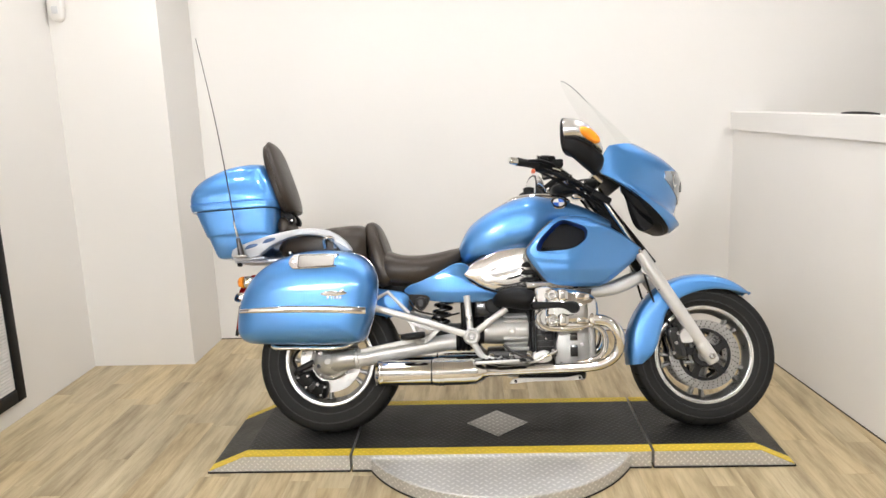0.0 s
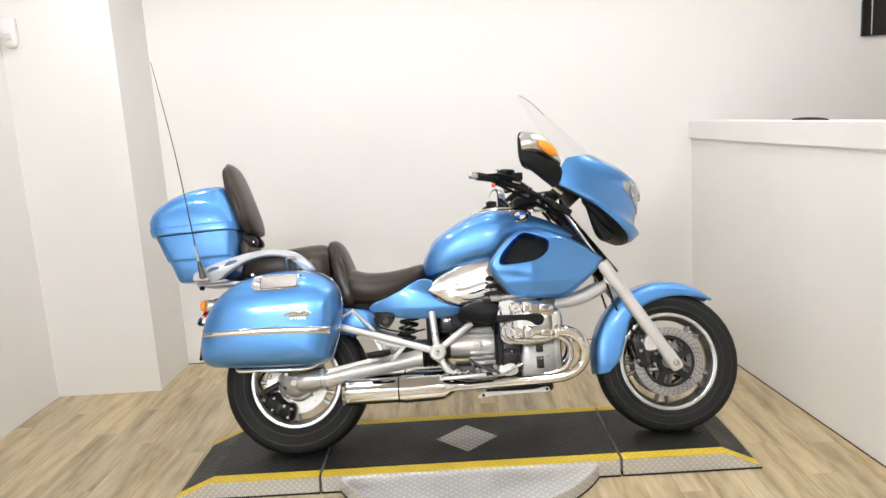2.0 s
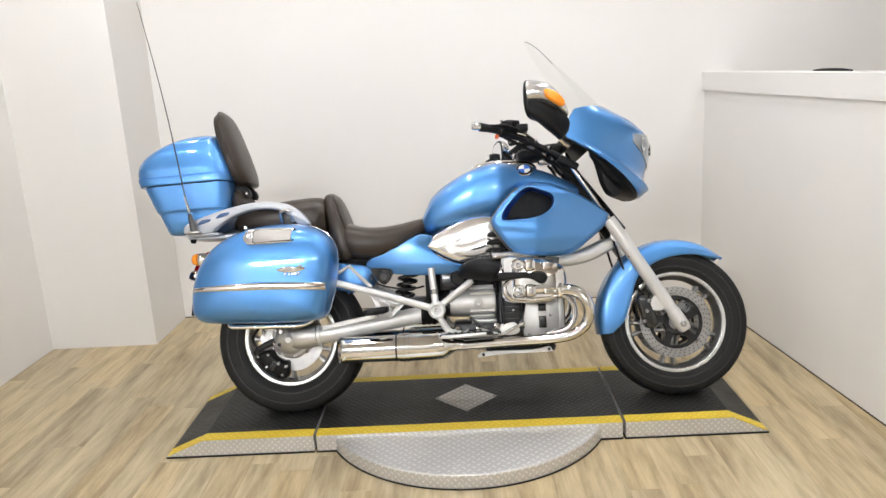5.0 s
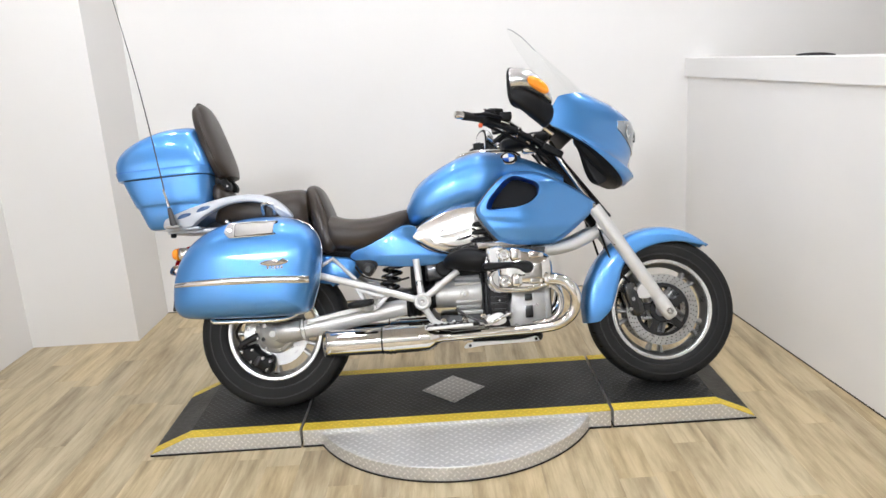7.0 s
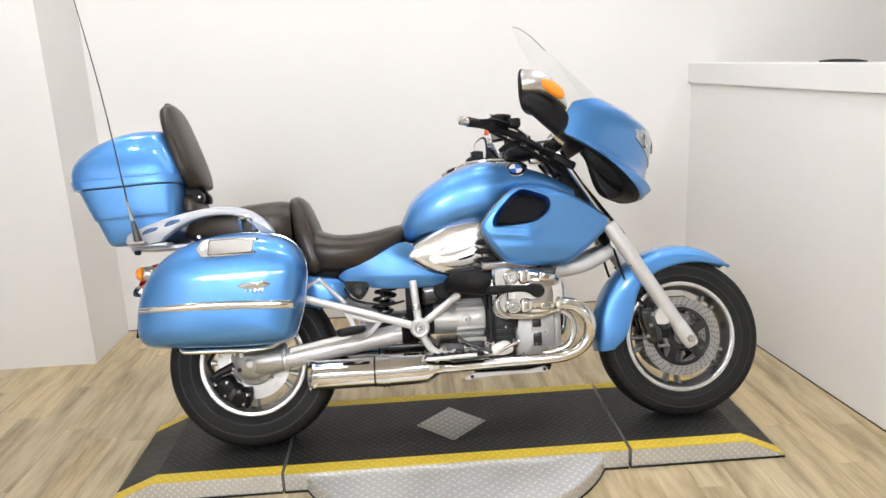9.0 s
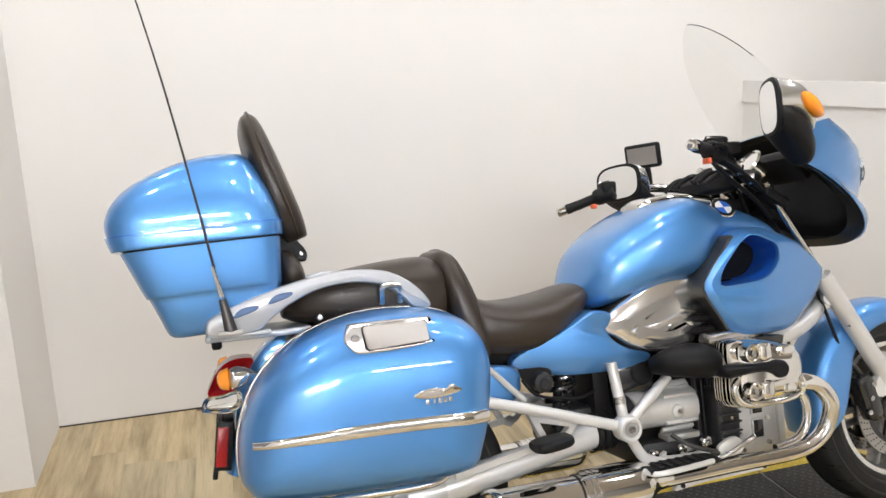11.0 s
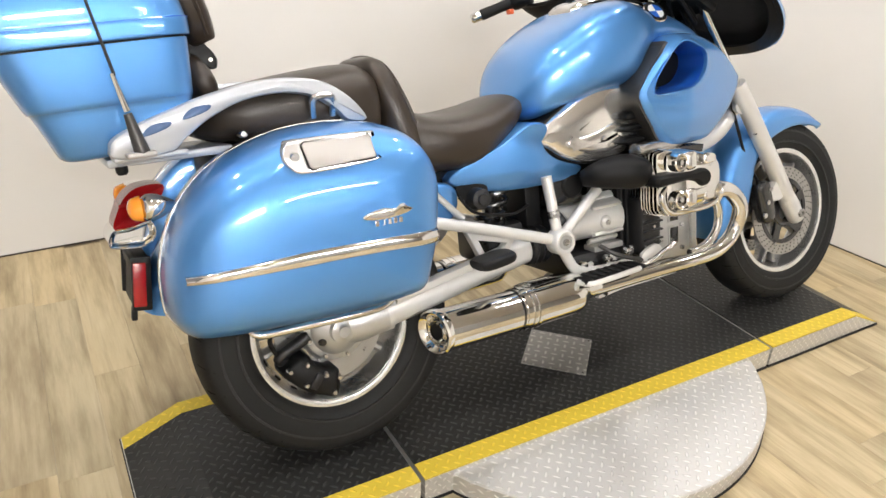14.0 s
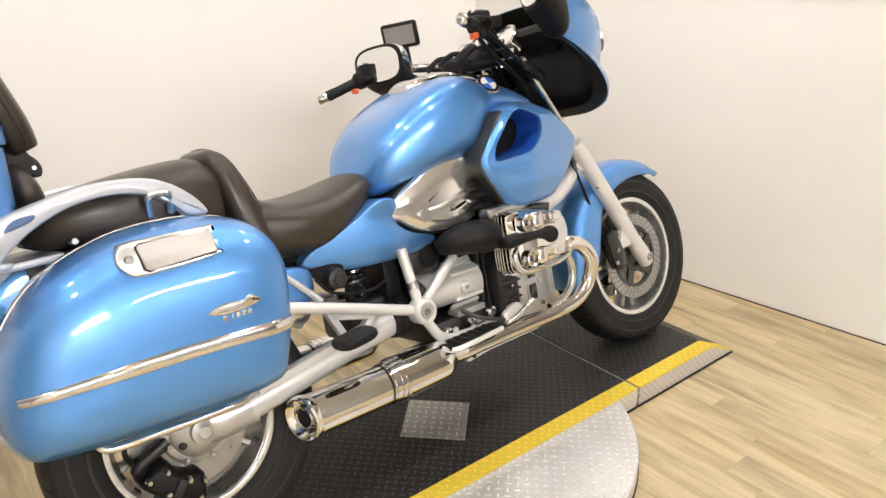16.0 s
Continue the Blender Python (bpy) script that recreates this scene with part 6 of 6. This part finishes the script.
R_END, R_IN = Vector((-0.012, -0.315, 1.134)), Vector((0.095, -0.245, 1.125))
L_END, L_IN = Vector((-0.047, 0.42, 1.019)), Vector((0.065, 0.352, 1.057))
bar = part("handlebar", tube(bmesh.new(), [R_IN, (0.2, -0.19, 1.11), (0.28, -0.1, 1.06), (0.31, 0.0, 1.04), (0.3, 0.1, 1.045), (0.24, 0.22, 1.07), (0.15, 0.3, 1.08), L_IN], 0.0125, 14), CHROME, bike, "chrome handlebar")
for end, inn in ((R_END, R_IN), (L_END, L_IN)):
    d = (inn - end).normalized()
    g = part("grip", tube(bmesh.new(), [end + d * 0.03, end + d * 0.034, end + d * 0.08, inn - d * 0.002], [0.015, 0.018, 0.0165, 0.018], 18), RUBBER, bar, "black rubber grip")
    part("bar_end", tube(bmesh.new(), [end - d * 0.006, end, end + d * 0.03], [0.009, 0.0155, 0.0155], 16, 3), CHROME, bar, "chrome bar end weight")
    part("switch_housing", tube(bmesh.new(), [inn - d * 0.006, inn + d * 0.01, inn + d * 0.06, inn + d * 0.085], [0.02, 0.029, 0.027, 0.02], 16, 3), BLACK, bar, "black switch housing")
    part("switch_block", turn(box(-0.022, 0.022, -0.025, 0.025, -0.018, 0.022, 0.006), Matrix.Translation(inn + d * 0.045 + Vector((-0.005, 0, 0.018)))), BLACK, bar)
    part("switch", turn(box(-0.008, 0.008, -0.012, 0.012, -0.01, 0.006, 0.003), Matrix.Translation(inn + d * 0.0 + Vector((-0.01, 0, -0.026)))), ORANGE, bar, "orange indicator switch")
    for k in range(3):
        part("button", turn(lathe([(0, 0), (0.006, 0), (0.006, 0.006), (0, 0.007)], (0, 0, 0), 10, axis="z"), Matrix.Translation(inn + d * (0.03 + 0.018 * k) + Vector((-0.012, 0, 0.038)))), STEEL, bar)
    side = -1 if end.y < 0 else 1
    tip = end + d * 0.03 + Vector((0.05, side * 0.01, 0.0))
    part("lever", tube(bmesh.new(), [tip, tip + d * 0.06 + Vector((0.004, 0, 0.006)), inn + d * 0.05 + Vector((0.035, 0, 0.005))], [0.006, 0.007, 0.009], 10), BLACK, bar, "black control lever")
    part("reservoir", turn(box(-0.026, 0.026, -0.03, 0.03, -0.012, 0.02, 0.006), Matrix.Translation(inn + d * 0.09 + Vector((0.02, 0, 0.012)))), BLACK, bar)
    part("cable", tube(bmesh.new(), [inn + d * 0.06 + Vector((0.02, 0, 0)), inn + d * 0.12 + Vector((0.03, 0, -0.02)), (0.3, side * 0.09, 1.03), (0.36, side * 0.05, 0.95)], 0.006, 8), BLACK, bar)
part("control_pod", turn(body_x([(-0.09, -0.012, 0.02, -0.05, 0.05, 2.6), (-0.07, -0.022, 0.03, -0.075, 0.075, 3), (0.0, -0.028, 0.034, -0.1, 0.1, 3), (0.08, -0.03, 0.03, -0.11, 0.11, 3), (0.11, -0.02, 0.015, -0.08, 0.08, 2.6)], 28), pose(0.27, -0.02, 1.045, 0, -8, 0)), BLACK, bar, "black control pod over the yoke")
for k, (y0, z0, x1, y1, z1, r) in enumerate(((-0.15, 1.06, 0.41, -0.09, 0.94, 0.009), (-0.1, 1.07, 0.43, -0.05, 0.93, 0.008), (-0.06, 1.075, 0.42, 0.0, 0.95, 0.009), (0.04, 1.07, 0.41, 0.06, 0.95, 0.008), (0.12, 1.065, 0.4, 0.1, 0.95, 0.009))):
    part("hose", tube(bmesh.new(), [(0.14 + 0.012 * k, y0, z0 - 0.02), (0.2 + 0.01 * k, y0 - 0.01, z0 + 0.012), (0.3 + 0.006 * k, (y0 + y1) / 2, z0 - 0.01), (x1, y1, z1)], r, 8), BLACK if k % 2 else RUBBER, bar)
for x, y, z, a in ((0.185, -0.155, 1.085, 25), (0.235, -0.135, 1.065, 32), (0.285, -0.12, 1.035, 38), (0.2, -0.06, 1.085, 10)):
    part("hose_joint", turn(lathe([(0.006, -0.012), (0.012, -0.01), (0.012, 0.01), (0.006, 0.012)], (0, 0, 0), 12, axis="x"), pose(x, y, z, 0, a, 20)), CHROME, bar)
part("brake_reservoir", turn(body_z([(-0.02, -0.022, 0.022, -0.022, 0.022, 3), (0.0, -0.026, 0.026, -0.026, 0.026, 3.5), (0.022, -0.028, 0.028, -0.028, 0.028, 4), (0.03, -0.024, 0.024, -0.024, 0.024, 4)], 20), pose(0.15, -0.2, 1.14, 10, 0, 30)), BLACK, bar, "black brake fluid reservoir")
part("handlebar_clamp", box(0.27, 0.33, -0.045, 0.045, 1.0, 1.055, 0.01), CHROME, bar)
part("top_yoke", turn(box(-0.045, 0.045, -0.16, 0.16, -0.015, 0.015, 0.008), pose(0.385, 0, 0.99, 0, 30, 0)), BLACK, bike, "black fork yoke")
for y in (-0.128, 0.128):
    part("yoke_cap", turn(lathe([(0, 0.03), (0.012, 0.03), (0.018, 0.024), (0.018, -0.02), (0, -0.02)], (0, 0, 0), 16, axis="z"), pose(0.38, y, 1.005, 0, -30, 0)), CHROME, bike)
for pts, r in (([(0.1, -0.24, 1.115), (0.2, -0.19, 1.09), (0.3, -0.14, 1.045), (0.35, -0.13, 1.02)], 0.014), ([(0.11, -0.23, 1.1), (0.2, -0.17, 1.06), (0.32, -0.12, 1.0), (0.4, -0.1, 0.93)], 0.007),
               ([(0.12, -0.25, 1.11), (0.22, -0.2, 1.075), (0.33, -0.15, 1.02), (0.42, -0.12, 0.94)], 0.006)):
    part("control_cable", tube(bmesh.new(), pts, r, 8), BLACK, bar)
for x, y, z in ((0.24, -0.165, 1.075), (0.3, -0.14, 1.048)):
    part("cable_clip", turn(box(-0.006, 0.006, -0.02, 0.02, -0.016, 0.016, 0.003), pose(x, y, z, 0, 28, 25)), STEEL, bar)
for y in (-0.06, 0.06):
    part("gauge", turn(lathe([(0, -0.02), (0.04, -0.02), (0.046, 0.02), (0.05, 0.03), (0.043, 0.034), (0.042, 0.028), (0, 0.028)], (0, 0, 0), 28, axis="z"), pose(0.39, y, 1.085, 0, -50, 0)), CHROME, bike, "chrome-ringed round gauge")
part("dash", turn(box(-0.02, 0.03, -0.2, 0.2, -0.05, 0.05, 0.015), pose(0.44, 0, 1.075, 0, -40, 0)), BLACK, bike, "black dashboard")
part("ignition_lock", lathe([(0, 0.0), (0.018, 0.0), (0.018, 0.02), (0.012, 0.022), (0, 0.022)], (0.33, -0.07, 1.015), 16, axis="z"), CHROME, bike)
gps = part("gps_unit", turn(box(-0.012, 0.012, -0.062, 0.062, -0.042, 0.042, 0.010), pose(0.207, 0.256, 1.183, 0, -8, 38)), BLACK, bike, "black satellite navigation unit")
part("screen", turn(box(-0.0135, -0.0122, -0.05, 0.05, -0.03, 0.03), pose(0.207, 0.256, 1.183, 0, -8, 38)), SCREEN, gps, "grey unlit screen")
part("mount", tube(bmesh.new(), [(0.212, 0.258, 1.19), (0.225, 0.26, 1.13), (0.22, 0.25, 1.075)], 0.01, 10), BLACK, gps)

# ---------------------------------------------------------------- floor planks
W, LEN = 0.13, 0.92
meshes = {}
rnd = random.Random(4)
for i in range(int((1.75 - LEFT) / W) + 1):
    x = LEFT + i * W
    y = FRONT + rnd.uniform(0, LEN) - LEN
    while y < BACK:
        y0, y1 = max(y, FRONT), min(y + LEN, BACK)
        if y1 - y0 > 0.03:
            if y1 > -2.6:
                key = round(y1 - y0, 2)
                if key not in meshes:
                    b = box(0.0002, W - 0.0002, 0.0002, y1 - y0 - 0.0002, -0.006, 0.0, 0.0004, segments=1)
                    me = bpy.data.meshes.new("plank")
                    b.to_mesh(me)
                    b.free()
                    me.materials.append(WOOD)
                    meshes[key] = me
                ob = new("plank", meshes[key])
                ob.parent = floor
                ob.location = (x, y0, 0)
        y += LEN
rest = bmesh.new()
for x0, x1, y0, y1 in ((LEFT + 33.5 * W, RIGHT, FRONT, BACK), (LEFT, LEFT + 33.5 * W, FRONT, -2.6)):
    for i in range(int((x1 - x0) / W)):
        box(x0 + i * W + 0.001, x0 + (i + 1) * W - 0.001, y0, y1, -0.0065, -0.0005, bm=rest)
tagged(part("planks", rest, WOOD, floor), kind="stuff")
